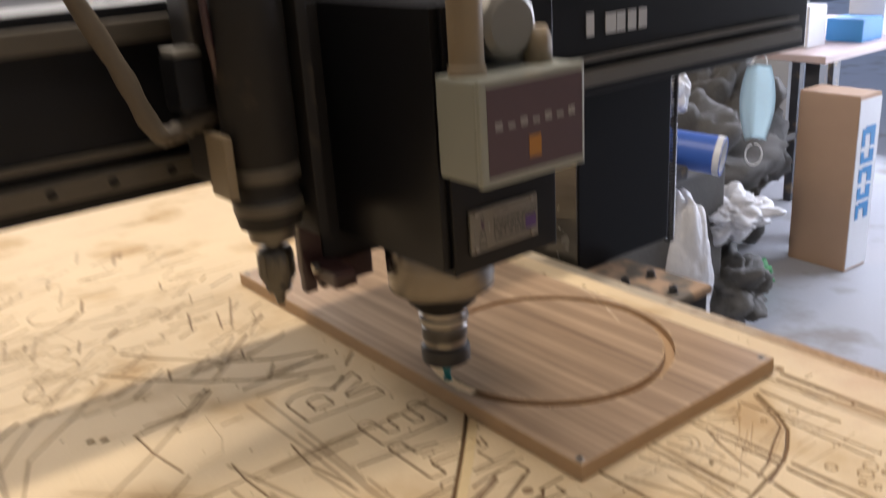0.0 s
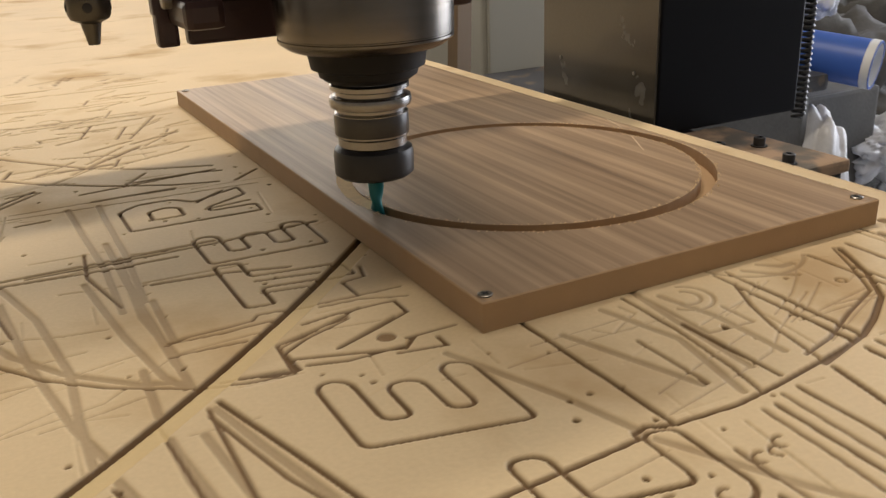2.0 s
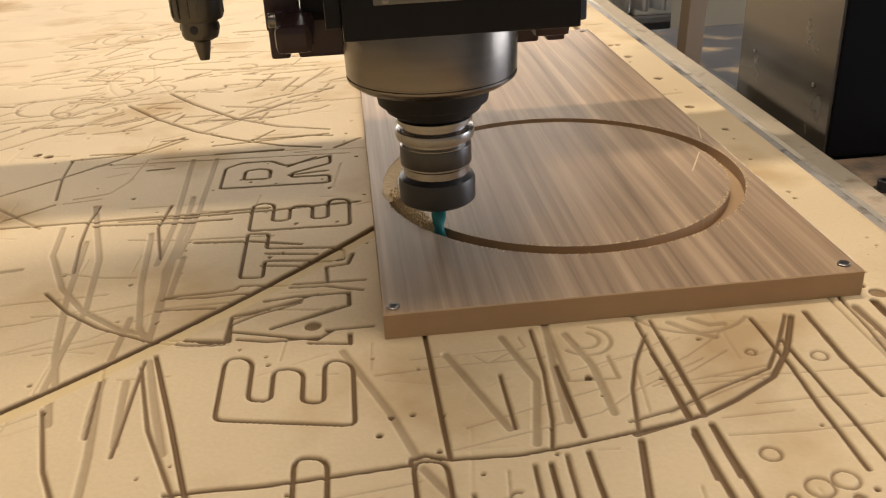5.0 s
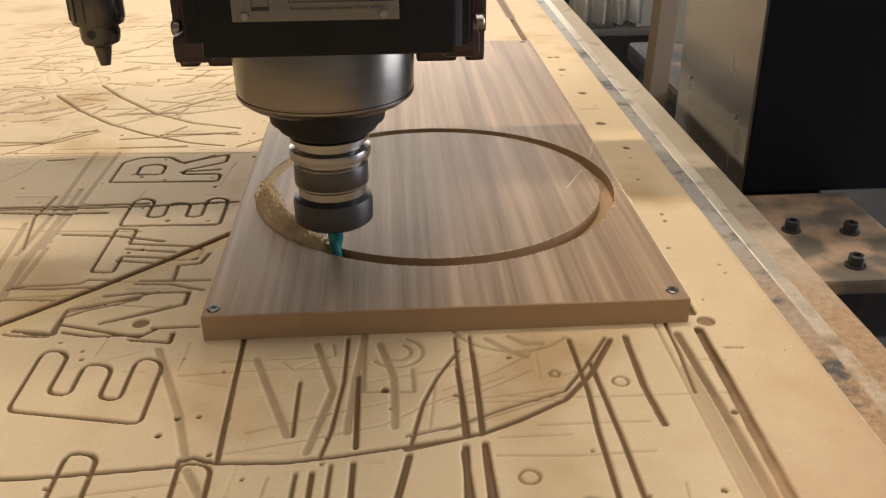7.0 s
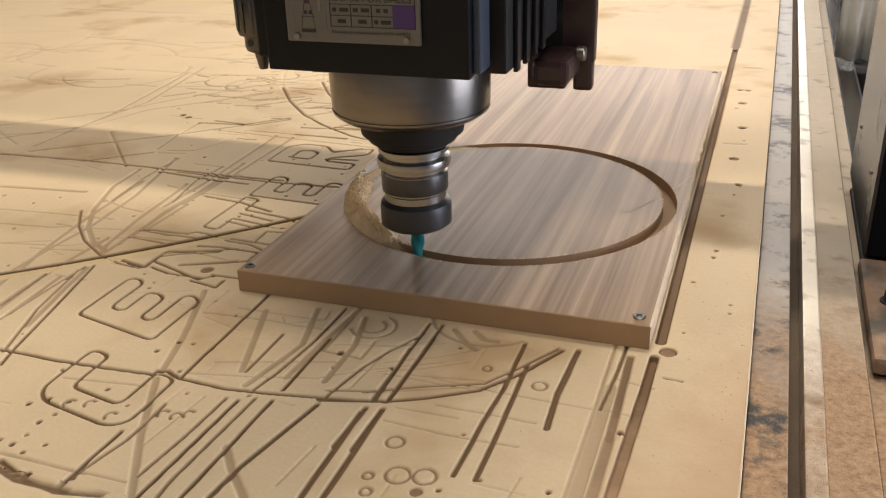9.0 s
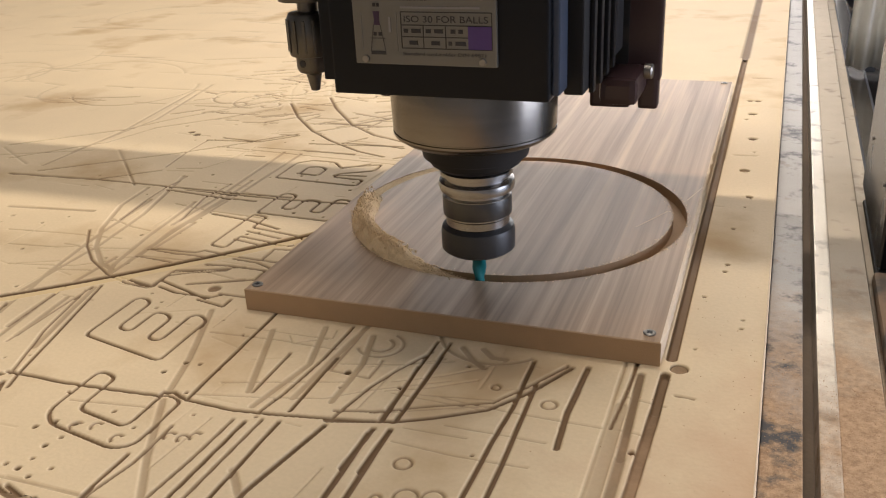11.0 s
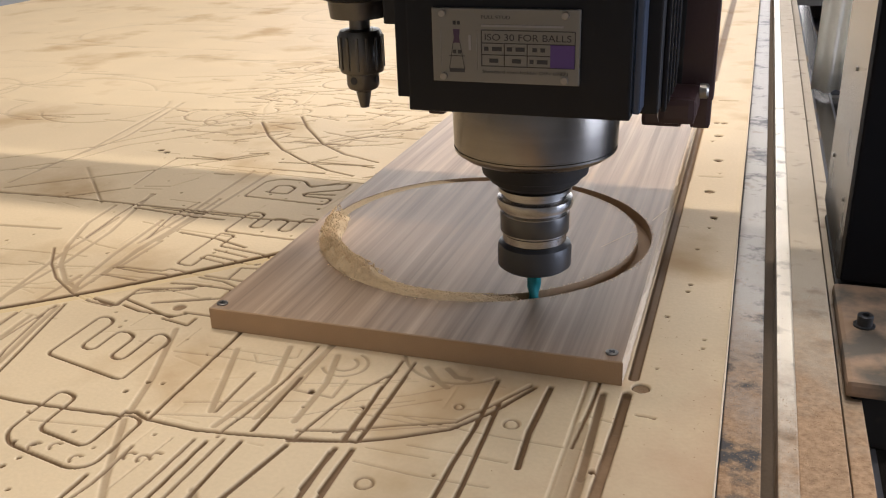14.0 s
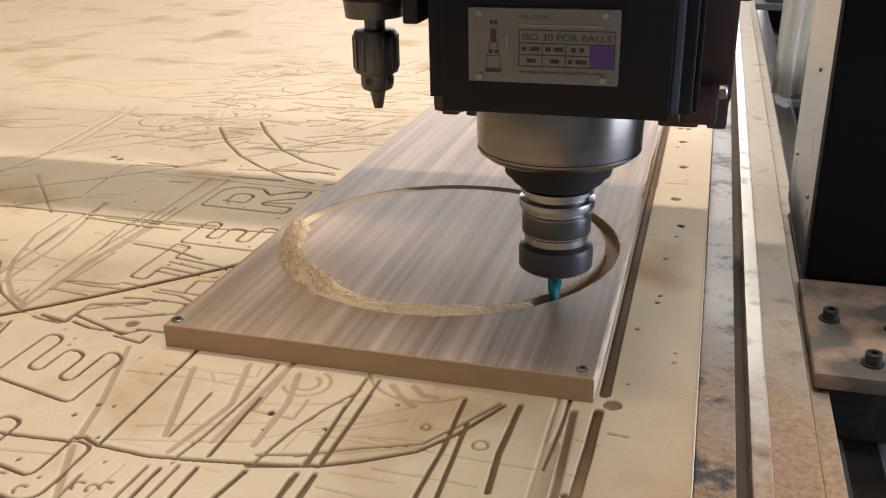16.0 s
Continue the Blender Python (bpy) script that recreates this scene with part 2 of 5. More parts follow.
M_INK = material("plate_ink", (0.03, 0.03, 0.035), 0.5, vary=0.1, bump=0)
M_PURPLE = material("purple_print", (0.085, 0.042, 0.19), 0.45, vary=0.08, bump=0)
M_RAILGREY = material("rail_strip", (0.10, 0.088, 0.07), 0.45, 0.3, vary=0.2, scale=25, fine=400, bump=0.06)
M_SWITCHBOX = material("ivory_plastic", (0.25, 0.26, 0.225), 0.45, vary=0.05, scale=20, fine=500, bump=0.02, dirt=(0.36, 0.32, 0.24), dirt_amount=0.05)
M_STICKER = material("faded_purple_sticker", (0.070, 0.042, 0.050), 0.5, vary=0.1, scale=60, fine=500, bump=0)
M_ORANGE = material("orange_print", (0.34, 0.15, 0.02), 0.5, vary=0.05, bump=0)
M_CREAM_TUBE = material("cream_conduit", (0.20, 0.155, 0.095), 0.5, vary=0.12, scale=30, bump=0.03)
M_CABLE = material("dusty_cable_chain", (0.10, 0.082, 0.06), 0.6, vary=0.25, scale=60, bump=0.15)
M_CONCRETE = material("concrete", (0.42, 0.43, 0.46), 0.8, vary=0.12, scale=3, fine=120, bump=0.15, dirt=(0.30, 0.28, 0.26), dirt_amount=0.2, dirt_scale=4)
M_WALL = material("painted_wall", (0.40, 0.39, 0.37), 0.8, vary=0.06, scale=3, fine=150, bump=0.1)
M_CEIL = material("ceiling_paint", (0.42, 0.41, 0.39), 0.85, vary=0.06, scale=3, fine=150, bump=0.1)
M_FRAME = material("machine_frame", (0.05, 0.052, 0.06), 0.5, vary=0.15, scale=12, bump=0.05, dirt=(0.3, 0.22, 0.13), dirt_amount=0.2)
M_CARD = material("cardboard", (0.50, 0.335, 0.225), 0.75, vary=0.08, scale=14, fine=200, bump=0.1)
M_WHITE = material("white_print", (0.75, 0.76, 0.78), 0.5, vary=0.04, bump=0.02)
M_BLUE = material("blue_plastic", (0.05, 0.13, 0.50), 0.4, vary=0.12, scale=20, bump=0.03)
M_BLUEINK = material("blue_print", (0.05, 0.25, 0.55), 0.5, vary=0.05, bump=0)
M_FILM = material("crumpled_film", (0.66, 0.66, 0.68), 0.28, vary=0.15, scale=30, fine=120, bump=0.5)
M_MASK = material("pale_blue_fabric", (0.62, 0.74, 0.78), 0.85, vary=0.06, scale=60, bump=0.15)
M_GREEN = material("green_plastic", (0.05, 0.28, 0.09), 0.5, vary=0.2, scale=30, bump=0.05)
M_DARKSTUFF = material("dark_rubbish", (0.095, 0.09, 0.083), 0.7, vary=0.5, scale=14, fine=120, bump=0.5)
M_GREYPANEL = material("grey_cabinet_paint", (0.36, 0.35, 0.30), 0.5, vary=0.05, scale=6, bump=0.03)
M_RED = material("red_paint", (0.30, 0.035, 0.025), 0.5, vary=0.15, scale=12, bump=0.05)
M_TIMBER = material("pale_timber", (0.20, 0.14, 0.085), 0.7, vary=0.15, scale=20, stretch=(1, 1, 0.1), bump=0.1)
M_PINKTOP = material("pink_worktop", (0.62, 0.50, 0.48), 0.5, vary=0.08, scale=8, bump=0.03)
M_SCREW = material("screw_steel", (0.30, 0.28, 0.25), 0.35, 1.0, vary=0.2, scale=200, bump=0.03)
M_SHEET = material("translucent_sheet", (0.74, 0.72, 0.67), 0.45, vary=0.12, scale=10, fine=90, bump=0.3)


# ---------------------------------------------------------------- mesh helpers
def box(bm, x0, x1, y0, y1, z0, z1, bevel=0.0):
    v = [bm.verts.new((x, y, z)) for z in (z0, z1) for y in (y0, y1) for x in (x0, x1)]
    fs = [bm.faces.new([v[i] for i in q]) for q in ((0, 2, 3, 1), (4, 5, 7, 6), (0, 1, 5, 4), (2, 6, 7, 3), (0, 4, 6, 2), (1, 3, 7, 5))]
    if bevel:
        edges = list({e for fc in fs for e in fc.edges})
        bmesh.ops.bevel(bm, geom=edges, offset=bevel, segments=2, profile=0.6, affect="EDGES")
    return bm


def lathe(bm, profile, seg=48, centre=(0, 0), ends=True):
    """profile: (radius, z) from bottom to top round a vertical axis."""
    rings = []
    for r, z in profile:
        rings.append([bm.verts.new((centre[0] + r * math.cos(2 * math.pi * i / seg), centre[1] + r * math.sin(2 * math.pi * i / seg), z)) for i in range(seg)])
    for a, b in zip(rings, rings[1:]):
        for i in range(seg):
            fc = bm.faces.new((a[i], a[(i + 1) % seg], b[(i + 1) % seg], b[i]))
            fc.smooth = True
    for k in range(1, len(profile) - 1):
        d0 = Vector(profile[k]) - Vector(profile[k - 1])
        d1 = Vector(profile[k + 1]) - Vector(profile[k])
        if d0.length > 0 and d1.length > 0 and d0.angle(d1) > radians(28):
            for i in range(seg):
                e = bm.edges.get((rings[k][i], rings[k][(i + 1) % seg]))
                if e:
                    e.smooth = False
    if ends:
        bm.faces.new(rings[0][::-1])
        bm.faces.new(rings[-1])
    return bm


def tube(bm, pts, r, seg=10, ribs=0.0):
    """A round tube along points; ribs swells every other ring."""
    pts = [Vector(p) for p in pts]
    rings = []
    for i, p in enumerate(pts):
        d = (pts[min(i + 1, len(pts) - 1)] - pts[max(i - 1, 0)]).normalized()
        a = d.orthogonal().normalized() if not rings else (side - d * side.dot(d)).normalized()
        side = a
        c = d.cross(a)
        rr = r * (1 + (ribs if i % 2 else 0))
        rings.append([bm.verts.new(p + rr * (math.cos(2 * math.pi * k / seg) * a + math.sin(2 * math.pi * k / seg) * c)) for k in range(seg)])
    for a, b in zip(rings, rings[1:]):
        for k in range(seg):
            fc = bm.faces.new((a[k], a[(k + 1) % seg], b[(k + 1) % seg], b[k]))
            fc.smooth = True
    bm.faces.new(rings[0][::-1])
    bm.faces.new(rings[-1])
    return bm


def arc_points(a, b, c, n=14):
    """A smooth bow from a to c, drawn towards b."""
    a, b, c = Vector(a), Vector(b), Vector(c)
    return [a * (1 - t) ** 2 + b * 2 * t * (1 - t) + c * t * t for t in (i / n for i in range(n + 1))]


def part(name, bm, mat, parent=None, label=""):
    me = bpy.data.meshes.new(name)
    bmesh.ops.recalc_face_normals(bm, faces=bm.faces)
    bm.to_mesh(me)
    bm.free()
    for m in mat if isinstance(mat, (list, tuple)) else (mat,):
        me.materials.append(m)
    ob = new(name, me)
    ob.parent = parent
    return tagged(ob, label)


def B():
    return bmesh.new()


def thing(name, label, category, group="", kind=""):
    return tagged(new(name), label, category, group, kind)


# ---------------------------------------------------------------- the room
def room():
    x0, x1, y0, y1, top = -3.6, 4.2, -3.2, 5.2, 2.35
    t = 0.15
    tagged(part("floor", box(B(), x0 - 1, x1 + 8, y0 - 1, y1 + 1, FLOOR - 0.2, FLOOR), M_CONCRETE), "dusty grey-blue concrete workshop floor", "floor", kind="structure")
    tagged(part("ceiling", box(B(), x0, x1, y0, y1, top, top + t), M_CEIL), "plain pale workshop ceiling", "ceiling", kind="structure")
    bm = B()
    box(bm, x0, x1, y1, y1 + t, FLOOR, 0.25)
    box(bm, x0, x1, y1, y1 + t, 1.35, top)
    box(bm, x0, -2.7, y1, y1 + t, 0.25, 1.35)
    box(bm, 2.7, x1, y1, y1 + t, 0.25, 1.35)
    tagged(part("wall_north", bm, M_WALL), "off-white painted workshop wall with an added long window", "wall", kind="structure")
    # Window added so the far board has something bright to reflect.
    win = tagged(new("added_window_1"), "added long workshop window with painted frame", "window", kind="structure")
    for i in range(5):
        x = -2.7 + i * 1.35
        part("mullion", box(B(), x - 0.025 + (0.025 if i == 0 else -0.025 if i == 4 else 0), x + 0.025 + (0.025 if i == 0 else -0.025 if i == 4 else 0), y1 + 0.04, y1 + 0.09, 0.25, 1.35), M_FRAME, win)
    part("window_sill", box(B(), -2.75, 2.75, y1 - 0.06, y1 - 0.002, 0.22, 0.245, 0.004), M_WALL, win)
    tagged(part("wall_south", box(B(), x0, x1, y0 - t, y0, FLOOR, top), M_WALL), "plain off-white painted workshop wall", "wall", kind="structure")
    tagged(part("wall_west", box(B(), x0 - t, x0, y0 - t, y1 + t, FLOOR, top), M_WALL), "plain off-white painted workshop wall", "wall", kind="structure")
    bm = B()
    box(bm, x1, x1 + t, y0 - t, -0.6, FLOOR, top)
    box(bm, x1, x1 + t, 2.4, y1 + t, FLOOR, top)
    box(bm, x1, x1 + t, -0.6, 2.4, 1.9, top)
    tagged(part("wall_east", bm, M_WALL), "off-white workshop wall with a wide open loading door", "wall", kind="structure")
    ground = tagged(part("ground", box(B(), x1 + 8, x1 + 60, -40, 40, FLOOR - 0.2, FLOOR - 0.01), M_CONCRETE), "pale concrete yard outside the loading door", "ground", kind="structure")
    return ground


room()

# ---------------------------------------------------------------- the machine's bed
SX, SY0, SY1 = 0.362, -0.95, 2.45


class Carving:
    """Depth of what was milled into the bed board, on a grid."""

    def __init__(self, x0, x1, y0, y1, step):
        self.nx, self.ny = int(round((x1 - x0) / step)) + 1, int(round((y1 - y0) / step)) + 1
        self.xs, self.ys = np.linspace(x0, x1, self.nx), np.linspace(y0, y1, self.ny)
        self.step, self.z, self.tag = step, np.zeros((self.ny, self.nx)), np.zeros((self.ny, self.nx), dtype=np.int32)

    def cut(self, dist, sl, w, d):
        d = d * 1.4
        soft = np.clip((w / 2 - dist) / (self.step * 1.35) + 0.5, 0, 1)
        self.z[sl] = np.minimum(self.z[sl], -d * soft)

    def window(self, ax, bx, ay, by, m):
        i0, i1 = np.searchsorted(self.xs, (min(ax, bx) - m, max(ax, bx) + m))
        j0, j1 = np.searchsorted(self.ys, (min(ay, by) - m, max(ay, by) + m))
        return slice(j0, j1), slice(i0, i1)

    def line(self, ax, ay, bx, by, w=0.003, d=0.002, raw=False):
        sl = self.window(ax, bx, ay, by, w)
        X, Y = np.meshgrid(self.xs[sl[1]], self.ys[sl[0]])
        if X.size == 0:
            return
        ux, uy = bx - ax, by - ay
        t = np.clip(((X - ax) * ux + (Y - ay) * uy) / (ux * ux + uy * uy + 1e-12), 0, 1)
        dist = np.hypot(X - ax - t * ux, Y - ay - t * uy)
        if raw:
            self.tag[sl] |= (dist < w / 2)
        self.cut(dist, sl, w, d)

    def ring(self, cx, cy, r, w=0.002, d=0.0015, a0=0.0, a1=360.0):
        sl = self.window(cx - r, cx + r, cy - r, cy + r, w)
        X, Y = np.meshgrid(self.xs[sl[1]], self.ys[sl[0]])
        if X.size == 0:
            return
        dist = np.abs(np.hypot(X - cx, Y - cy) - r)
        ang = np.degrees(np.arctan2(Y - cy, X - cx))
        if a1 - a0 < 360:
            dist = np.where((ang - a0) % 360 <= (a1 - a0), dist, 1.0)
        self.cut(dist, sl, w, d)

    def hole(self, cx, cy, r, d=0.004):
        self.line(cx, cy, cx + 1e-5, cy, 2 * r, d)

    def path(self, w, d, *pts):
        for a, b in zip(pts, pts[1:]):
            self.line(*a, *b, w, d)


GLYPHS = {
    # outlines of stencil letters, in letter heights: x along the line, y up
    "C": [((0.66, 0.0), (0.10, 0.0), (0.0, 0.14), (0.0, 0.86), (0.10, 1.0), (0.66, 1.0), (0.66, 0.78), (0.22, 0.78), (0.22, 0.22), (0.66, 0.22), (0.66, 0.0))],
    "E": [((0.0, 0.0), (0.72, 0.0), (0.78, 0.07), (0.78, 0.16), (0.72, 0.22), (0.24, 0.22), (0.24, 0.38), (0.62, 0.38), (0.66, 0.5), (0.62, 0.61), (0.24, 0.61), (0.24, 0.78), (0.72, 0.78), (0.78, 0.85), (0.78, 0.93), (0.72, 1.0), (0.0, 1.0), (0.0, 0.0))],
    "T": [((0.30, 0.0), (0.54, 0.0), (0.54, 0.78), (0.84, 0.78), (0.84, 1.0), (0.0, 1.0), (0.0, 0.78), (0.30, 0.78), (0.30, 0.0))],
    "R": [((0.0, 0.0), (0.22, 0.0), (0.22, 0.36), (0.34, 0.36), (0.58, 0.0), (0.84, 0.0), (0.58, 0.42), (0.76, 0.56), (0.76, 0.84), (0.60, 1.0), (0.0, 1.0), (0.0, 0.0)), ((0.22, 0.56), (0.48, 0.56), (0.54, 0.66), (0.48, 0.8), (0.22, 0.8), (0.22, 0.56))],
}


def letter(c, ch, ox, oy, wide, vx, vy, w=0.0023, d=0.0022):
    """An outline letter: its line runs up the bed, its height along (vx, vy)."""
    rr = {"C": 0.09, "E": 0.075}.get(ch, 0.045)
    for loop in GLYPHS[ch]:
        pts, n = [], len(loop) - 1
        for i in range(n):
            a, b, e = Vector(loop[i - 1] if i else loop[n - 1]), Vector(loop[i]), Vector(loop[i + 1])
            r0, r1 = min(rr, (a - b).length * 0.5), min(rr, (e - b).length * 0.5)
            p0, p1 = b + (a - b).normalized() * r0, b + (e - b).normalized() * r1
            pts += [p0 * (1 - k) ** 2 + b * 2 * k * (1 - k) + p1 * k * k for k in (0, 0.25, 0.5, 0.75, 1)]
        pts.append(pts[0])
        c.path(w, d, *[(ox + p[1] * vx, oy + p[0] * wide + p[1] * vy) for p in pts])


def carve(c):
    """The cuts that years of jobs left in the bed."""
    # a word cut in outline letters
    letter(c, "C", 0.024, -0.174, 0.086, -0.075, 0.015)
    letter(c, "E", -0.020, -0.081, 0.079, -0.075, 0.017)
    letter(c, "T", -0.024, 0.087, 0.086, -0.072, 0.012)
    letter(c, "E", -0.018, 0.172, 0.068, -0.078, 0.004)
    letter(c, "R", -0.034, 0.264, 0.080, -0.094, 0.005)
    # long bowed seam with a wide shallow step beside it
    for a, b in zip(range(0, 24), range(1, 25)):
        def seam(k):
            s = k / 24
            return -0.33 + 0.34 * s, -0.105 + 0.105 * s + 0.175 * s ** 1.55
        (ax, ay), (bx, by) = seam(a), seam(b)
        c.line(ax + 0.0042, ay - 0.0052, bx + 0.0042, by - 0.0052, 0.0110, 0.0009, True)
        c.line(ax, ay, bx, by, 0.0036, 0.0040)
    def deep(*pts):
        c.path(0.0026, 0.0021, *pts)

    def cut(*pts):
        c.path(0.0024, 0.0015, *pts)

    def worn(*pts):
        c.path(0.0046, 0.0008, *pts)

    def scratch(*pts):
        c.path(0.0013, 0.0008, *pts)

    def broad(*pts):
        c.path(0.0034, 0.0021, *pts)

    # the cuts before the workpiece: a long bowed cut, bundles of straight runs
    deep((-0.112, -0.120), (-0.065, -0.121), (-0.022, -0.119), (0.006, -0.117))
    deep((0.006, -0.117), (0.007, -0.112), (0.014, -0.111), (0.026, -0.116), (0.060, -0.118), (0.087, -0.115), (0.118, -0.110), (0.153, -0.104))
    deep((0.024, 0.003), (0.026, -0.115))
    worn((-0.026, -0.008), (-0.001, -0.074), (0.010, -0.113))
    worn((0.012, -0.121), (0.039, -0.174), (0.067, -0.220))
    worn((0.034, -0.022), (0.059, -0.097))
    cut((0.062, -0.048), (0.062, -0.097))
    cut((0.088, -0.003), (0.087, -0.048), (0.082, -0.093), (0.077, -0.116))
    worn((0.098, 0.003), (0.093, -0.048), (0.090, -0.096))
    deep((0.095, -0.044), (0.095, -0.109))
    cut((0.154, -0.021), (0.140, -0.048), (0.131, -0.072), (0.123, -0.109))
    deep((0.152, -0.040), (0.153, -0.103))
    deep((0.162, -0.024), (0.162, -0.055), (0.161, -0.099))
    cut((0.066, -0.127), (0.064, -0.166), (0.060, -0.204))
    deep((0.074, -0.127), (0.072, -0.177), (0.070, -0.220))
    cut((0.083, -0.122), (0.079, -0.203), (0.080, -0.217))
    deep((0.094, -0.121), (0.093, -0.171), (0.092, -0.213))
    broad((0.122, -0.117), (0.108, -0.184), (0.106, -0.208))
    broad((0.150, -0.116), (0.151, -0.194))
    broad((0.161, -0.111), (0.162, -0.191))
    deep((0.026, -0.174), (0.025, -0.226))
    scratch((-0.027, -0.210), (0.012, -0.211), (0.057, -0.211))
    deep((-0.021, -0.216), (0.001, -0.224), (0.026, -0.228), (0.051, -0.223))
    worn((0.092, -0.169), (0.105, -0.185), (0.123, -0.203))
    scratch((-0.008, -0.037), (0.045, -0.034), (0.090, -0.035))
    scratch((0.025, -0.110), (0.074, -0.100), (0.109, -0.091), (0.132, -0.075), (0.178, -0.051))
    scratch((0.037, -0.093), (0.069, -0.083), (0.114, -0.070))
    scratch((0.050, -0.026), (0.057, -0.035), (0.065, -0.030), (0.081, -0.022), (0.079, -0.011))
    broad((0.121, -0.112), (0.162, -0.101), (0.181, -0.092), (0.209, -0.075), (0.228, -0.051), (0.247, -0.016))
    cut((0.121, -0.101), (0.145, -0.095), (0.177, -0.080), (0.210, -0.067), (0.229, -0.039), (0.244, -0.014))
    scratch((0.142, -0.062), (0.171, -0.047), (0.189, -0.034), (0.205, -0.019))
    scratch((0.142, -0.073), (0.166, -0.063), (0.194, -0.046))
    worn((0.172, -0.010), (0.184, -0.024), (0.193, -0.031))
    worn((0.186, -0.008), (0.195, -0.017), (0.204, -0.017))
    broad((0.257, -0.013), (0.255, -0.064), (0.257, -0.101))
    scratch((0.190, -0.097), (0.223, -0.097), (0.250, -0.098))
    scratch((0.147, -0.074), (0.208, -0.076))
    scratch((0.178, -0.070), (0.221, -0.074), (0.277, -0.075))
    scratch((0.168, -0.106), (0.191, -0.106), (0.206, -0.106))
    scratch((0.166, -0.120), (0.206, -0.123), (0.246, -0.122))
    cut((0.153, -0.006), (0.152, -0.062), (0.151, -0.103))
    cut((0.162, -0.006), (0.161, -0.068), (0.160, -0.103))
    broad((0.151, -0.112), (0.149, -0.150))
    broad((0.161, -0.110), (0.160, -0.150))
    deep((0.222, -0.014), (0.223, -0.068), (0.221, -0.103), (0.220, -0.155))
    deep((0.230, -0.040), (0.231, -0.079), (0.232, -0.122), (0.232, -0.155))
    worn((0.069, -0.009), (0.081, -0.057), (0.070, -0.111))
    cut((-0.029, 0.352), (-0.005, 0.374))
    # trim channel beside the workpiece, running the length of the bed
    c.line(0.3060, 0.012, 0.3050, 2.4, 0.0064, 0.0036)
    c.line(0.3045, -0.008, 0.3040, -0.047, 0.0056, 0.0036)
    c.line(0.3040, -0.047, 0.2990, -0.20, 0.0062, 0.0028)
    c.line(0.2990, -0.20, 0.2900, -0.60, 0.0070, 0.0024)
    c.line(0.2900, -0.012, 0.2920, -0.100, 0.0050, 0.0014)
    c.line(0.2920, -0.100, 0.2900, -0.60, 0.0060, 0.0012)
    c.line(0.2790, 0.0, 0.2780, -0.60, 0.0022, 0.0008)
    c.line(0.2840, -0.05, 0.2840, -0.60, 0.0080, 0.0007)
    # tool marks and holes
    c.line(0.313, -0.030, 0.324, -0.031, 0.0016, 0.0015)
    c.hole(0.312, 0.001, 0.0055, 0.003)
    for x, y, r in ((0.331, 0.392, 0.0045), (0.339, 0.319, 0.0028), (0.334, 0.50, 0.004), (0.329, 0.60, 0.004), (0.324, 0.66, 0.003), (0.333, 0.66, 0.003), (0.329, 0.152, 0.0014), (0.330, 0.165, 0.0014), (0.318, 0.105, 0.0012),
                    (0.110, -0.059, 0.002), (-0.001, -0.077, 0.0015), (-0.008, -0.092, 0.0015), (0.149, -0.067, 0.0013), (0.297, -0.093, 0.0018), (-0.315, 0.395, 0.004), (-0.038, -0.159, 0.0017), (-0.024, -0.158, 0.0016), (-0.046, -0.167, 0.0016)):
        c.hole(x, y, r)
    c.line(0.318, 0.44, 0.340, 0.441, 0.002, 0.001)
    c.line(0.322, 0.78, 0.345, 0.781, 0.003, 0.001)
    for x, y, r in ((0.180, -0.137, 0.0050), (0.192, -0.163, 0.0066), (0.206, -0.160, 0.0062), (0.177, -0.168, 0.0028), (0.181, -0.180, 0.0030), (0.207, -0.050, 0.0028), (0.243, -0.060, 0.0045)):
        c.ring(x, y, r, 0.0016, 0.0013)
    c.hole(0.206, -0.173, 0.0030, 0.0030)
    for x, y in ((0.039, -0.152), (0.048, -0.152), (0.054, -0.148), (-0.023, -0.159), (-0.010, -0.156), (0.010, -0.163)):
        c.ring(x, y, 0.0036, 0.0016, 0.0016, 40, 260)
    for r in (0.0085, 0.0155):
        c.ring(0.117, -0.021, r, 0.0026, 0.0008, -150, 70)
    c.ring(0.190, 0.015, 0.040, 0.003, 0.0008, 200, 320)
    c.path(0.0026, 0.0008, (0.098, -0.004), (0.098, -0.060), (0.126, -0.062), (0.126, -0.040))
    # beside the workpiece: crossing guide lines, two great arcs, worn tracks
    cut((-0.166, -0.002), (-0.161, -0.068))
    cut((-0.143, 0.002), (-0.144, -0.087))
    deep((-0.137, 0.006), (-0.117, -0.066), (-0.103, -0.119), (-0.097, -0.136))
    worn((-0.244, 0.211), (-0.239, 0.162), (-0.218, 0.107), (-0.196, 0.072), (-0.167, 0.043), (-0.145, 0.032))
    worn((-0.228, 0.251), (-0.202, 0.148), (-0.194, 0.073), (-0.196, 0.022), (-0.196, -0.032))
    worn((-0.148, 0.254), (-0.148, 0.170), (-0.146, 0.080), (-0.145, 0.026))
    worn((-0.145, 0.216), (-0.150, 0.119), (-0.144, 0.062))
    cut((-0.512, 0.303), (-0.463, 0.344), (-0.412, 0.386), (-0.372, 0.449), (-0.283, 0.557))
    cut((-0.472, 0.261), (-0.397, 0.336), (-0.374, 0.403), (-0.258, 0.512))
    cut((-0.403, 0.230), (-0.282, 0.319), (-0.219, 0.374))
    deep((-0.429, 0.216), (-0.313, 0.221), (-0.213, 0.219), (-0.127, 0.219), (-0.083, 0.219))
    cut((-0.319, 0.219), (-0.264, 0.262))
    worn((-0.412, 0.248), (-0.408, 0.382), (-0.435, 0.582))
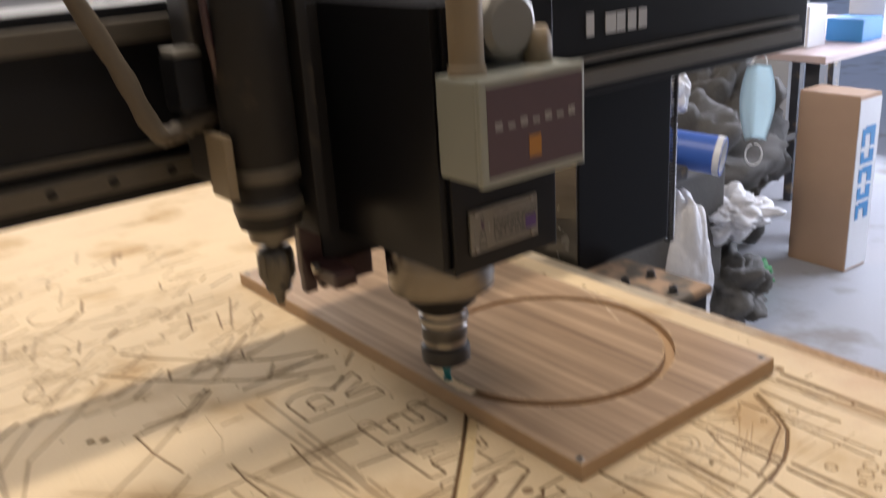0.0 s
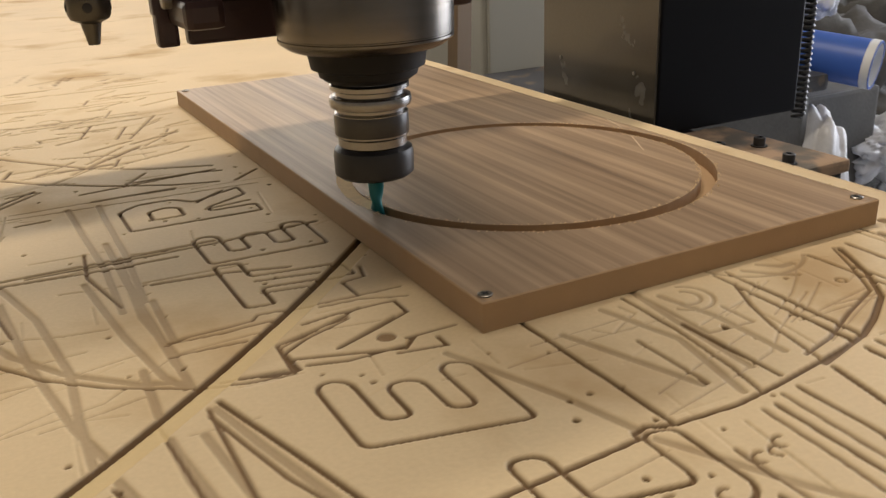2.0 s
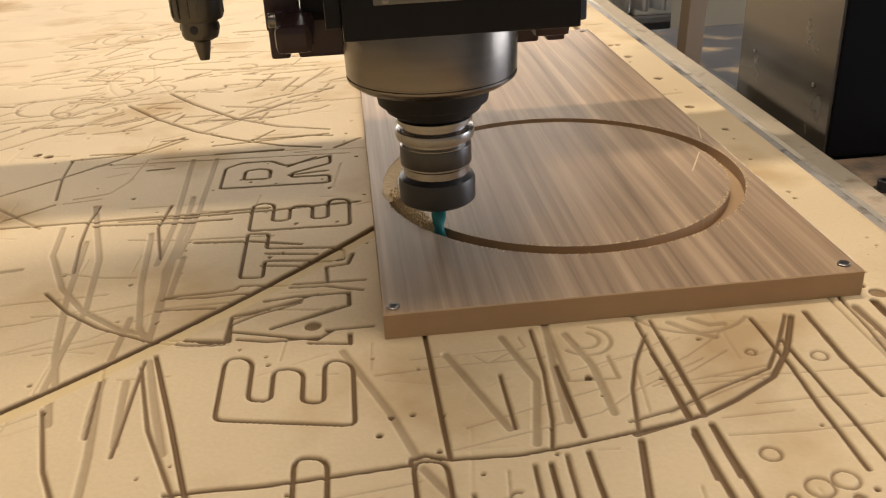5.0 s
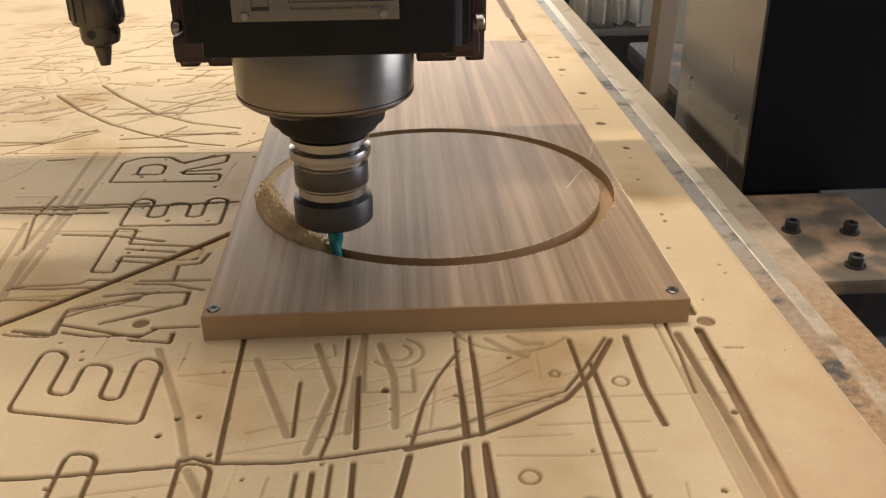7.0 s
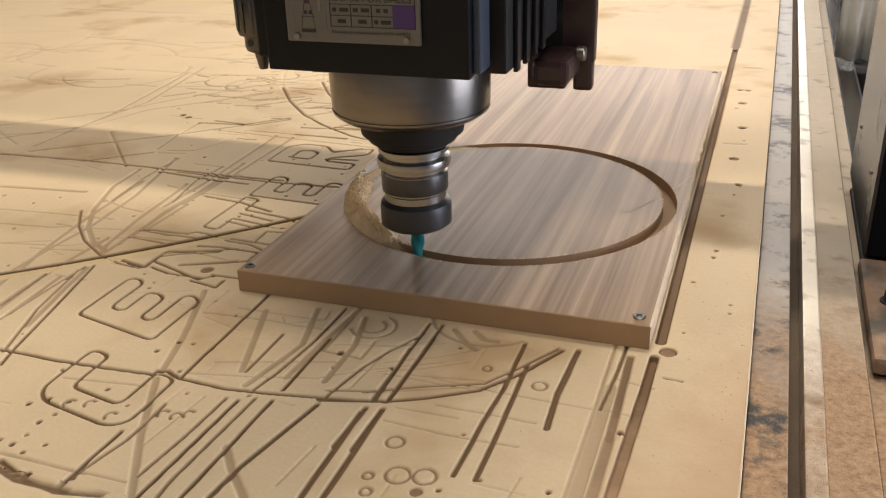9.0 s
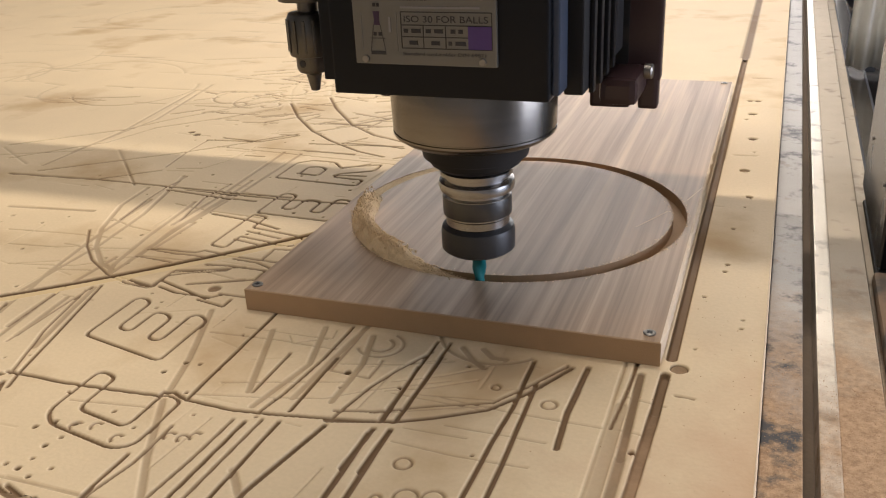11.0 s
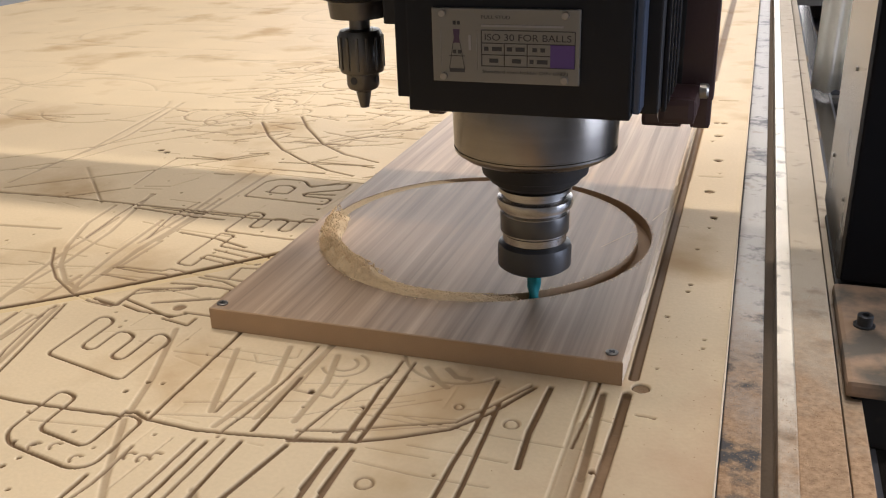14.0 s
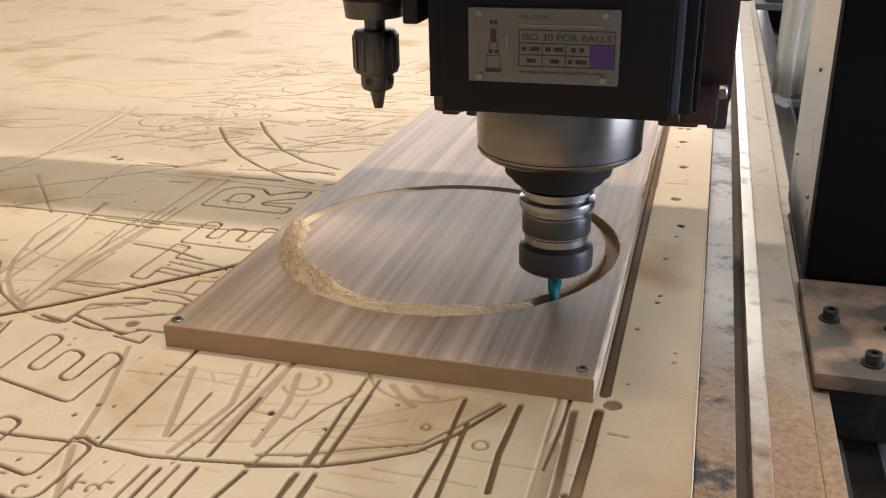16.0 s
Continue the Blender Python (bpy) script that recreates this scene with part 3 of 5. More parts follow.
    worn((-0.414, 0.297), (-0.398, 0.437), (-0.430, 0.618))
    scratch((-0.305, 0.084), (-0.244, 0.089), (-0.184, 0.091))
    scratch((-0.279, 0.056), (-0.227, 0.061), (-0.194, 0.073))
    deep((-0.258, 0.543), (-0.216, 0.484), (-0.170, 0.433), (-0.127, 0.398), (-0.078, 0.368), (-0.043, 0.356))
    scratch((-0.258, 0.543), (-0.292, 0.611), (-0.307, 0.668))
    deep((-0.218, 0.581), (-0.185, 0.531), (-0.131, 0.465), (-0.085, 0.429), (-0.035, 0.408))
    scratch((-0.218, 0.581), (-0.249, 0.653), (-0.261, 0.721))
    deep((-0.277, 0.371), (-0.208, 0.378), (-0.175, 0.409))
    cut((-0.276, 0.371), (-0.274, 0.323), (-0.266, 0.273))
    deep((-0.147, 0.383), (-0.094, 0.388), (-0.036, 0.395))
    cut((-0.216, 0.131), (-0.223, 0.179), (-0.226, 0.217), (-0.224, 0.251))
    scratch((-0.251, 0.271), (-0.222, 0.278), (-0.208, 0.309))
    cut((-0.129, 0.478), (-0.090, 0.525))
    cut((-0.071, 0.516), (-0.029, 0.564))
    cut((-0.078, 0.554), (-0.035, 0.649))
    scratch((-0.139, 0.643), (-0.024, 0.667))
    scratch((-0.158, 0.593), (-0.025, 0.621))
    scratch((-0.105, 0.562), (-0.067, 0.564))
    cut((-0.163, 0.428), (-0.128, 0.459))
    cut((-0.109, 0.391), (-0.090, 0.417))
    cut((-0.145, 0.450), (-0.111, 0.487), (-0.067, 0.487))
    cut((-0.314, 0.523), (-0.279, 0.558))
    cut((-0.298, 0.481), (-0.260, 0.519))
    cut((-0.199, 0.328), (-0.176, 0.329))
    cut((-0.270, 0.580), (-0.241, 0.614))
    deep((-0.262, 0.383), (-0.218, 0.379), (-0.179, 0.415))
    cut((-0.200, 0.408), (-0.178, 0.411))
    scratch((-0.201, 0.358), (-0.078, 0.356))
    scratch((-0.251, 0.351), (-0.016, 0.334))
    cut((-0.142, 0.358), (-0.078, 0.358))
    cut((-0.070, 0.289), (-0.036, 0.293))
    cut((-0.072, 0.310), (-0.047, 0.330))
    deep((-0.201, 0.215), (-0.142, 0.214), (-0.087, 0.213), (-0.010, 0.217))
    scratch((-0.187, 0.178), (-0.141, 0.169), (-0.076, 0.164))
    cut((-0.129, 0.466), (-0.077, 0.513))
    cut((-0.114, 0.454), (-0.047, 0.479), (-0.036, 0.489))
    deep((-0.110, 0.393), (-0.057, 0.394), (-0.032, 0.388))
    cut((-0.164, 0.240), (-0.168, 0.198), (-0.157, 0.141))
    worn((-0.139, 0.345), (-0.140, 0.224), (-0.144, 0.140))
    worn((-0.161, 0.347), (-0.156, 0.202), (-0.158, 0.131))
    deep((-0.220, 0.211), (-0.168, 0.205), (-0.112, 0.202))
    worn((-0.219, 0.181), (-0.211, 0.092), (-0.199, 0.017), (-0.190, -0.017))
    worn((-0.171, 0.186), (-0.163, 0.099), (-0.154, 0.043), (-0.147, 0.026))
    worn((-0.147, 0.171), (-0.147, 0.090), (-0.146, 0.052))
    cut((-0.227, 0.101), (-0.205, 0.071), (-0.180, 0.047), (-0.147, 0.026), (-0.122, 0.016))
    cut((-0.122, 0.016), (-0.098, 0.013))
    scratch((-0.228, 0.069), (-0.198, 0.067), (-0.159, 0.074))
    scratch((-0.213, 0.020), (-0.184, 0.024), (-0.162, 0.029))
    scratch((-0.225, 0.130), (-0.192, 0.117), (-0.169, 0.113))
    cut((-0.146, 0.078), (-0.117, 0.075), (-0.085, 0.076))
    cut((-0.147, 0.063), (-0.109, 0.059))
    worn((-0.140, 0.001), (-0.131, -0.039), (-0.118, -0.089))
    worn((-0.150, -0.018), (-0.147, -0.050), (-0.144, -0.078))
    worn((-0.164, -0.015), (-0.163, -0.049), (-0.161, -0.068))
    worn((-0.189, -0.034), (-0.184, -0.054))
    worn((-0.162, 0.055), (-0.164, 0.007))
    deep((-0.135, 0.163), (-0.091, 0.157), (-0.055, 0.145))
    cut((-0.080, 0.134), (-0.043, 0.126))
    cut((-0.082, 0.115), (-0.053, 0.109))
    # the worn letter between the others, and small strays
    deep((-0.095, 0.016), (-0.096, 0.035), (-0.081, 0.045), (-0.053, 0.056))
    deep((-0.122, 0.021), (-0.095, 0.015))
    deep((-0.090, 0.017), (-0.071, 0.011), (-0.040, 0.011))
    deep((-0.070, 0.026), (-0.043, 0.037), (-0.021, 0.047), (-0.021, 0.064), (-0.057, 0.065), (-0.076, 0.062))
    deep((-0.046, 0.005), (-0.021, 0.000), (-0.021, 0.011))
    deep((-0.035, 0.018), (-0.007, 0.018))
    cut((-0.060, 0.078), (-0.036, 0.076), (-0.012, 0.066))
    cut((-0.144, 0.080), (-0.099, 0.081), (-0.094, 0.087), (-0.053, 0.082), (-0.010, 0.080))
    cut((-0.035, 0.081), (-0.036, 0.104), (-0.021, 0.106), (-0.017, 0.122))
    scratch((-0.145, 0.064), (-0.098, 0.065))
    worn((-0.140, 0.139), (-0.141, 0.082))
    scratch((-0.046, -0.137), (0.010, -0.130))
    scratch((0.013, -0.024), (0.078, -0.023))
    cut((-0.117, 0.015), (-0.098, 0.017), (-0.096, 0.046), (-0.052, 0.059))
    cut((-0.069, 0.027), (-0.030, 0.045))
    deep((-0.095, 0.027), (-0.041, 0.008), (-0.032, 0.017))
    scratch((-0.081, 0.052), (-0.039, 0.044))
    cut((-0.132, 0.024), (-0.097, 0.017), (-0.096, 0.042), (-0.042, 0.066))
    worn((-0.351, 0.133), (-0.256, 0.142))
    scratch((-0.246, 0.021), (-0.184, 0.032), (-0.148, 0.060))
    worn((0.107, -0.012), (0.115, -0.047), (0.115, -0.093))
    scratch((0.101, -0.051), (0.143, -0.040), (0.166, -0.027))
    scratch((0.143, -0.098), (0.189, -0.079), (0.215, -0.069))
    scratch((0.164, -0.071), (0.191, -0.067), (0.213, -0.064))
    deep((-0.207, -0.126), (-0.164, -0.125), (-0.112, -0.124))
    broad((-0.105, -0.132), (-0.095, -0.151), (-0.081, -0.172), (-0.065, -0.190), (-0.047, -0.205), (-0.025, -0.219), (-0.002, -0.226), (0.031, -0.226))
    cut((-0.144, -0.004), (-0.129, -0.067), (-0.108, -0.122))
    cut((-0.191, -0.039), (-0.176, -0.092), (-0.162, -0.124), (-0.144, -0.170))
    worn((-0.164, -0.023), (-0.156, -0.084), (-0.152, -0.131))
    scratch((-0.219, -0.056), (-0.193, -0.043))
    scratch((-0.091, -0.211), (-0.043, -0.211), (0.032, -0.212))
    cut((0.034, -0.143), (0.034, -0.180), (0.024, -0.227))
    cut((0.286, 0.002), (0.285, -0.033), (0.282, -0.073))
    scratch((0.284, -0.039), (0.309, -0.044))
    scratch((0.282, -0.073), (0.304, -0.076))
    cut((0.257, -0.040), (0.255, -0.081))
    c.hole(-0.044, 0.0245, 0.0052, 0.0016)
    c.hole(-0.303, 0.388, 0.0042)
    rnd = random.Random(7)
    # pin holes
    for _ in range(24):
        c.hole(rnd.uniform(-0.13, 0.05), rnd.uniform(-0.27, -0.10), rnd.uniform(0.0009, 0.0017), 0.0032)
    for _ in range(170):
        x, y = rnd.uniform(-0.34, 0.35), rnd.uniform(-0.3, 0.6)
        c.hole(x, y, rnd.choice((0.0007, 0.0009, 0.0013)), 0.003)
    # hair scratches all over
    for _ in range(150):
        x, y = rnd.uniform(-0.36, 0.27), rnd.uniform(-0.28, 0.50)
        ln = rnd.uniform(0.01, 0.06)
        k = rnd.choice((0.02, -0.05, 0.15, 0.4, -0.3, 8.0, 20.0))
        dx = ln / math.hypot(1, k)
        c.line(x, y, x + dx, y + dx * k, 0.0012, rnd.uniform(0.0003, 0.0008))
    # old jobs far up the bed, worn almost away
    for row in range(20):
        y = 0.50 + row * 0.085 + rnd.uniform(-0.015, 0.015)
        for _ in range(12):
            x = rnd.uniform(-1.05, 0.0)
            ln = rnd.uniform(0.02, 0.16)
            c.line(x, y, x + ln, y + ln * rnd.choice((0.0, 0.02, 0.3, -0.2, 0.05)), rnd.uniform(0.0018, 0.0030), rnd.uniform(0.0006, 0.0014))
    for _ in range(150):
        x, y = rnd.uniform(-0.42, -0.03), rnd.uniform(0.44, 0.98)
        ln = rnd.uniform(0.012, 0.07)
        k = rnd.choice((0.0, 0.1, 0.5, 0.9, -0.3, 3.0))
        dx = ln / math.hypot(1, k)
        c.line(x, y, x + dx, y + dx * k, rnd.uniform(0.0018, 0.0030), rnd.uniform(0.0012, 0.0024))
    for _ in range(16):
        x, y = rnd.uniform(-0.38, -0.05), rnd.uniform(0.50, 0.92)
        a = rnd.uniform(0, 360)
        c.ring(x, y, rnd.uniform(0.010, 0.035), 0.0024, 0.0013, a, a + rnd.uniform(120, 300))
    for _ in range(12):
        x, y = rnd.uniform(-0.95, -0.30), rnd.uniform(0.40, 1.7)
        a = rnd.uniform(0, 360)
        c.ring(x, y, rnd.uniform(0.05, 0.16), rnd.uniform(0.0022, 0.0035), 0.0010, a, a + rnd.uniform(60, 250))
    for _ in range(22):
        x, y = rnd.uniform(-0.9, -0.22), rnd.uniform(-0.6, 0.3)
        a = rnd.uniform(0, math.pi)
        ln = rnd.uniform(0.04, 0.16)
        c.line(x, y, x + ln * math.cos(a), y + ln * math.sin(a), rnd.uniform(0.002, 0.003), rnd.uniform(0.0005, 0.0010))


def spoilboard():
    verts, faces, tags = [], [], []
    for x0, x1, y0, y1, step in ((-0.32, SX, -0.22, 0.42, 0.0008), (-0.32, SX, 0.42, 0.90, 0.0016), (-0.32, SX, -0.30, -0.22, 0.002), (-0.60, -0.32, 0.0, 0.56, 0.0016), (-0.60, -0.32, 0.56, 0.90, 0.0028), (-0.60, -0.32, -0.30, 0.0, 0.0028), (-1.56, -0.60, -0.30, 0.90, 0.004), (-1.56, SX, 0.90, SY1, 0.006), (-1.56, SX, SY0, -0.30, 0.008)):
        c = Carving(x0, x1, y0, y1, step)
        carve(c)
        X, Y = np.meshgrid(c.xs, c.ys)
        tags.append(c.tag[:-1, :-1].ravel())
        base = sum(len(v) for v in verts)
        verts.append(np.stack([X.ravel(), Y.ravel(), c.z.ravel()], 1))
        idx = np.arange(c.nx * c.ny).reshape(c.ny, c.nx) + base
        faces.append(np.stack([idx[:-1, :-1], idx[:-1, 1:], idx[1:, 1:], idx[1:, :-1]], -1).reshape(-1, 4))
    base = sum(len(v) for v in verts)
    # the board's rim and underside
    low = -0.018
    ring = [(-1.56, SY0), (SX, SY0), (SX, SY1), (-1.56, SY1)]
    verts.append(np.array([(x, y, 0.0) for x, y in ring] + [(x, y, low) for x, y in ring]))
    faces.append(np.array([(base + i, base + (i + 1) % 4, base + 4 + (i + 1) % 4, base + 4 + i)[::-1] for i in range(4)] + [(base + 7, base + 6, base + 5, base + 4)]))
    V, F = np.concatenate(verts), np.concatenate(faces)
    me = bpy.data.meshes.new("spoilboard")
    me.vertices.add(len(V))
    me.vertices.foreach_set("co", V.astype(np.float32).ravel())
    me.loops.add(F.size)
    me.loops.foreach_set("vertex_index", F.astype(np.int32).ravel())
    me.polygons.add(len(F))
    me.polygons.foreach_set("loop_start", np.arange(0, F.size, 4, dtype=np.int32))
    tags.append(np.zeros(5, dtype=np.int32))
    me.polygons.foreach_set("material_index", np.concatenate(tags).astype(np.int32))
    me.update(calc_edges=True)
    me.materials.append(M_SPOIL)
    me.materials.append(M_SEAM)
    board = tagged(new("spoilboard", me), "cream fibreboard router bed scored with old cut lines and letters", "spoilboard")
    # pale frayed lip along the rail side
    rnd = random.Random(77)
    bm = B()
    rows = []
    for j in range(341):
        y = -0.60 + j * 0.005
        q = 0.0006 + 0.0010 * abs(noise.noise((y * 90, 1.0, 0.0))) + 0.0007 * abs(noise.noise((y * 330, 5.0, 0.0)))
        rows.append([bm.verts.new(p) for p in ((SX - q * 1.2, y, 0.0001), (SX - q * 0.3, y, 0.0004 + q * 0.4), (SX + q * 0.5, y, -0.0006), (SX + 0.0003, y, -0.006 - q))])
    for p, q in zip(rows, rows[1:]):
        for k in range(3):
            bm.faces.new((p[k], q[k], q[k + 1], p[k + 1])).smooth = True
    part("edge_lip", bm, M_FIBRE_LIGHT, board, "pale frayed board edge")
    # old fixing holes stopped with darker filler
    for x, y, r in ((0.312, 0.001, 0.0050), (-0.044, 0.0245, 0.0048), (0.331, 0.392, 0.0040), (0.206, -0.173, 0.0030)):
        part("plug", lathe(B(), [(r, -0.004), (r, -0.0014), (r * 0.7, -0.0017), (r * 0.2, -0.0019)], 20, (x, y)), M_PLUG, board, "dark filled fixing hole")
    return board


spoilboard()


def bed():
    """The aluminium bed edge, its slots and rail, and the frame below."""
    t = thing("router_table", "dusty aluminium edged machine table under the bed board", "machine table")
    y0, y1 = SY0, SY1
    part("edge_strip", box(B(), 0.3632, 0.3860, y0, y1, -0.06, -0.0120, 0.0008), M_STRIP, t, "worn grey aluminium edge strip")
    part("slot_floor", box(B(), 0.3860, 0.3964, y0, y1, -0.06, -0.046), M_SLOT, t, "dark brown slot")
    part("bed_rail", box(B(), 0.4087, 0.4370, y0, y1, -0.06, -0.0290, 0.001), M_RAIL, t, "aluminium rail covered in fine sawdust")
    part("rail_crown", box(B(), 0.3965, 0.4085, y0, y1, -0.06, -0.0245, 0.0012), M_RAIL_TOP, t, "rubbed bright rail crown")
    part("side_rail", box(B(), 0.4460, 0.4600, y0, y1, -0.105, -0.0640, 0.001), M_RAIL, t, "pale dusty side rail")
    part("bearer", box(B(), -1.58, 0.3640, y0, y1, -0.16, -0.0185), M_FRAME, t)
    part("guide_beam", box(B(), 0.3640, 0.505, y0, y1, -0.26, -0.105, 0.004), M_FRAME, t, "dark steel guide beam")
    part("guide_rail", box(B(), 0.475, 0.500, y0, y1, -0.105, -0.1045, 0.0), M_STEEL, t, "linear guide rail")
    for x in (-1.45, 0.40):
        for y in (-0.7, 0.8, 2.2):
            part("table_leg", box(B(), x - 0.05, x + 0.05, y - 0.05, y + 0.05, FLOOR, -0.16, 0.004), M_FRAME, t)
    return t


bed()

# ---------------------------------------------------------------- the workpiece
BW, BL, BT = 0.300, 0.684, 0.0172
CX, CY, RC, TOOL = 0.1522, 0.1974, 0.1366, 0.0056


def workpiece():
    t = thing("wood_panel", "walnut-veneered board screwed to the bed with a milled ring", "wood panel")
    seg = 160
    ang = [2 * math.pi * i / seg for i in range(seg)]
    for x in (0.0, BW):
        for y in (0.0, BL):
            ang.append(math.atan2(y - CY, x - CX) % (2 * math.pi))
    ang = sorted(ang)
    n = len(ang)
    ro, ri, deep = RC + TOOL, RC - TOOL, BT - 0.0095

    def edge_point(a, inset):
        dx, dy = math.cos(a), math.sin(a)
        s = min([((BW - inset - CX) / dx if dx > 0 else (inset - CX) / dx) if abs(dx) > 1e-9 else 9, ((BL - inset - CY) / dy if dy > 0 else (inset - CY) / dy) if abs(dy) > 1e-9 else 9])
        return CX + s * dx, CY + s * dy

    rnd = random.Random(3)
    bm = B()
    wob = [rnd.uniform(-0.00025, 0.00025) for _ in ang]
    outer = [bm.verts.new((*edge_point(a, 0.0007), BT)) for a in ang]
    hole = [bm.verts.new((CX + (ro + w) * math.cos(a), CY + (ro + w) * math.sin(a), BT)) for a, w in zip(ang, wob)]
    disc = [bm.verts.new((CX + (ri + w) * math.cos(a), CY + (ri + w) * math.sin(a), BT)) for a, w in zip(ang, wob)]
    for i in range(n):
        j = (i + 1) % n
        bm.faces.new((hole[i], outer[i], outer[j], hole[j]))
    bm.faces.new(disc)
    part("veneer", bm, M_VENEER, t, "streaked brown walnut veneer")
    bm = B()
    rings = [[(*edge_point(a, 0.0007), BT) for a in ang], [(*edge_point(a, 0.0), BT - 0.0007) for a in ang], [(*edge_point(a, 0.0), 0.0002) for a in ang]]
    vs = [[bm.verts.new(p) for p in r] for r in rings]
    groove = [[(CX + (r + w) * math.cos(a), CY + (r + w) * math.sin(a), z) for a, w in zip(ang, wob)] for r, z in ((ro, BT), (ro, deep), (ri, deep), (ri, BT))]
    gs = [[bm.verts.new(p) for p in r] for r in groove]
    for ring in (vs, gs):
        for a, b in zip(ring, ring[1:]):
            for i in range(n):
                j = (i + 1) % n
                bm.faces.new((a[i], a[j], b[j], b[i]))
    bm.faces.new(vs[-1])
    part("core", bm, M_CORE, t, "brown fibreboard core")
    # a pale scratch running off the long side
    for ax, ay, bx, by in ((0.256, 0.182, 0.2765, 0.222), (0.2895, 0.252, 0.2992, 0.287)):
        n2 = Vector((ay - by, bx - ax)).normalized() * 0.0006
        bm = B()
        bm.faces.new([bm.verts.new((x, y, BT + 0.00025)) for x, y in ((ax - n2.x, ay - n2.y), (bx - n2.x, by - n2.y), (bx + n2.x, by + n2.y), (ax + n2.x, ay + n2.y))])
        part("scratch", bm, M_FIBRE_LIGHT, t, "pale scratch in the veneer")
    # torn fibres along the sawn long side, pale to paint the door's light on it
    bm = B()
    rows = []
    for j in range(281):
        y = 0.0002 + j * (BL - 0.0004) / 280
        row = []
        for k in range(5):
            z = 0.0015 + k * (BT - 0.0020) / 4
            q = abs(noise.noise((y * 55, z * 140, 2.0))) * 0.0030 + abs(noise.noise((y * 210, z * 300, 7.0))) * 0.0014
            row.append(bm.verts.new((BW + 0.0002 + q * (0.35 + 0.65 * k / 4) * min(1.0, j / 8), y, z)))
        rows.append(row)
    for a, b in zip(rows, rows[1:]):
        for k in range(4):
            bm.faces.new((a[k], b[k], b[k + 1], a[k + 1])).smooth = True
    for row in rows:
        row.append(bm.verts.new((BW - 0.0006, row[0].co.y, BT + 0.0002)))
    for a, b in zip(rows, rows[1:]):
        bm.faces.new((a[4], b[4], b[5], a[5]))
    part("torn_lit_edge", bm, M_FIBRE_LIGHT, t, "torn fibre edge painted pale for daylight")
    return t


workpiece()


def screw():
    t = thing("screw", "small dark countersunk steel screw in a board corner", "screw", "screws in the board")
    part("head", lathe(B(), [(0.0038, 0.0), (0.0042, 0.0008), (0.0036, 0.0012), (0.0018, 0.0012), (0.0016, 0.0004)], 20), M_SCREW, t)
    part("recess", box(box(B(), -0.0022, 0.0022, -0.0004, 0.0004, 0.0011, 0.00135), -0.0004, 0.0004, -0.0022, 0.0022, 0.0011, 0.00132), M_INK, t, "dark cross recess")
    return t


s0 = screw()
s0.matrix_basis = pose(0.0065, 0.0085, BT, 0, 0, 20)
for x, y, r in ((0.2915, 0.0105, 50), (0.0075, BL - 0.011, 10), (0.2905, BL - 0.010, 70)):
    copy_thing(s0, pose(x, y, BT, 0, 0, r))


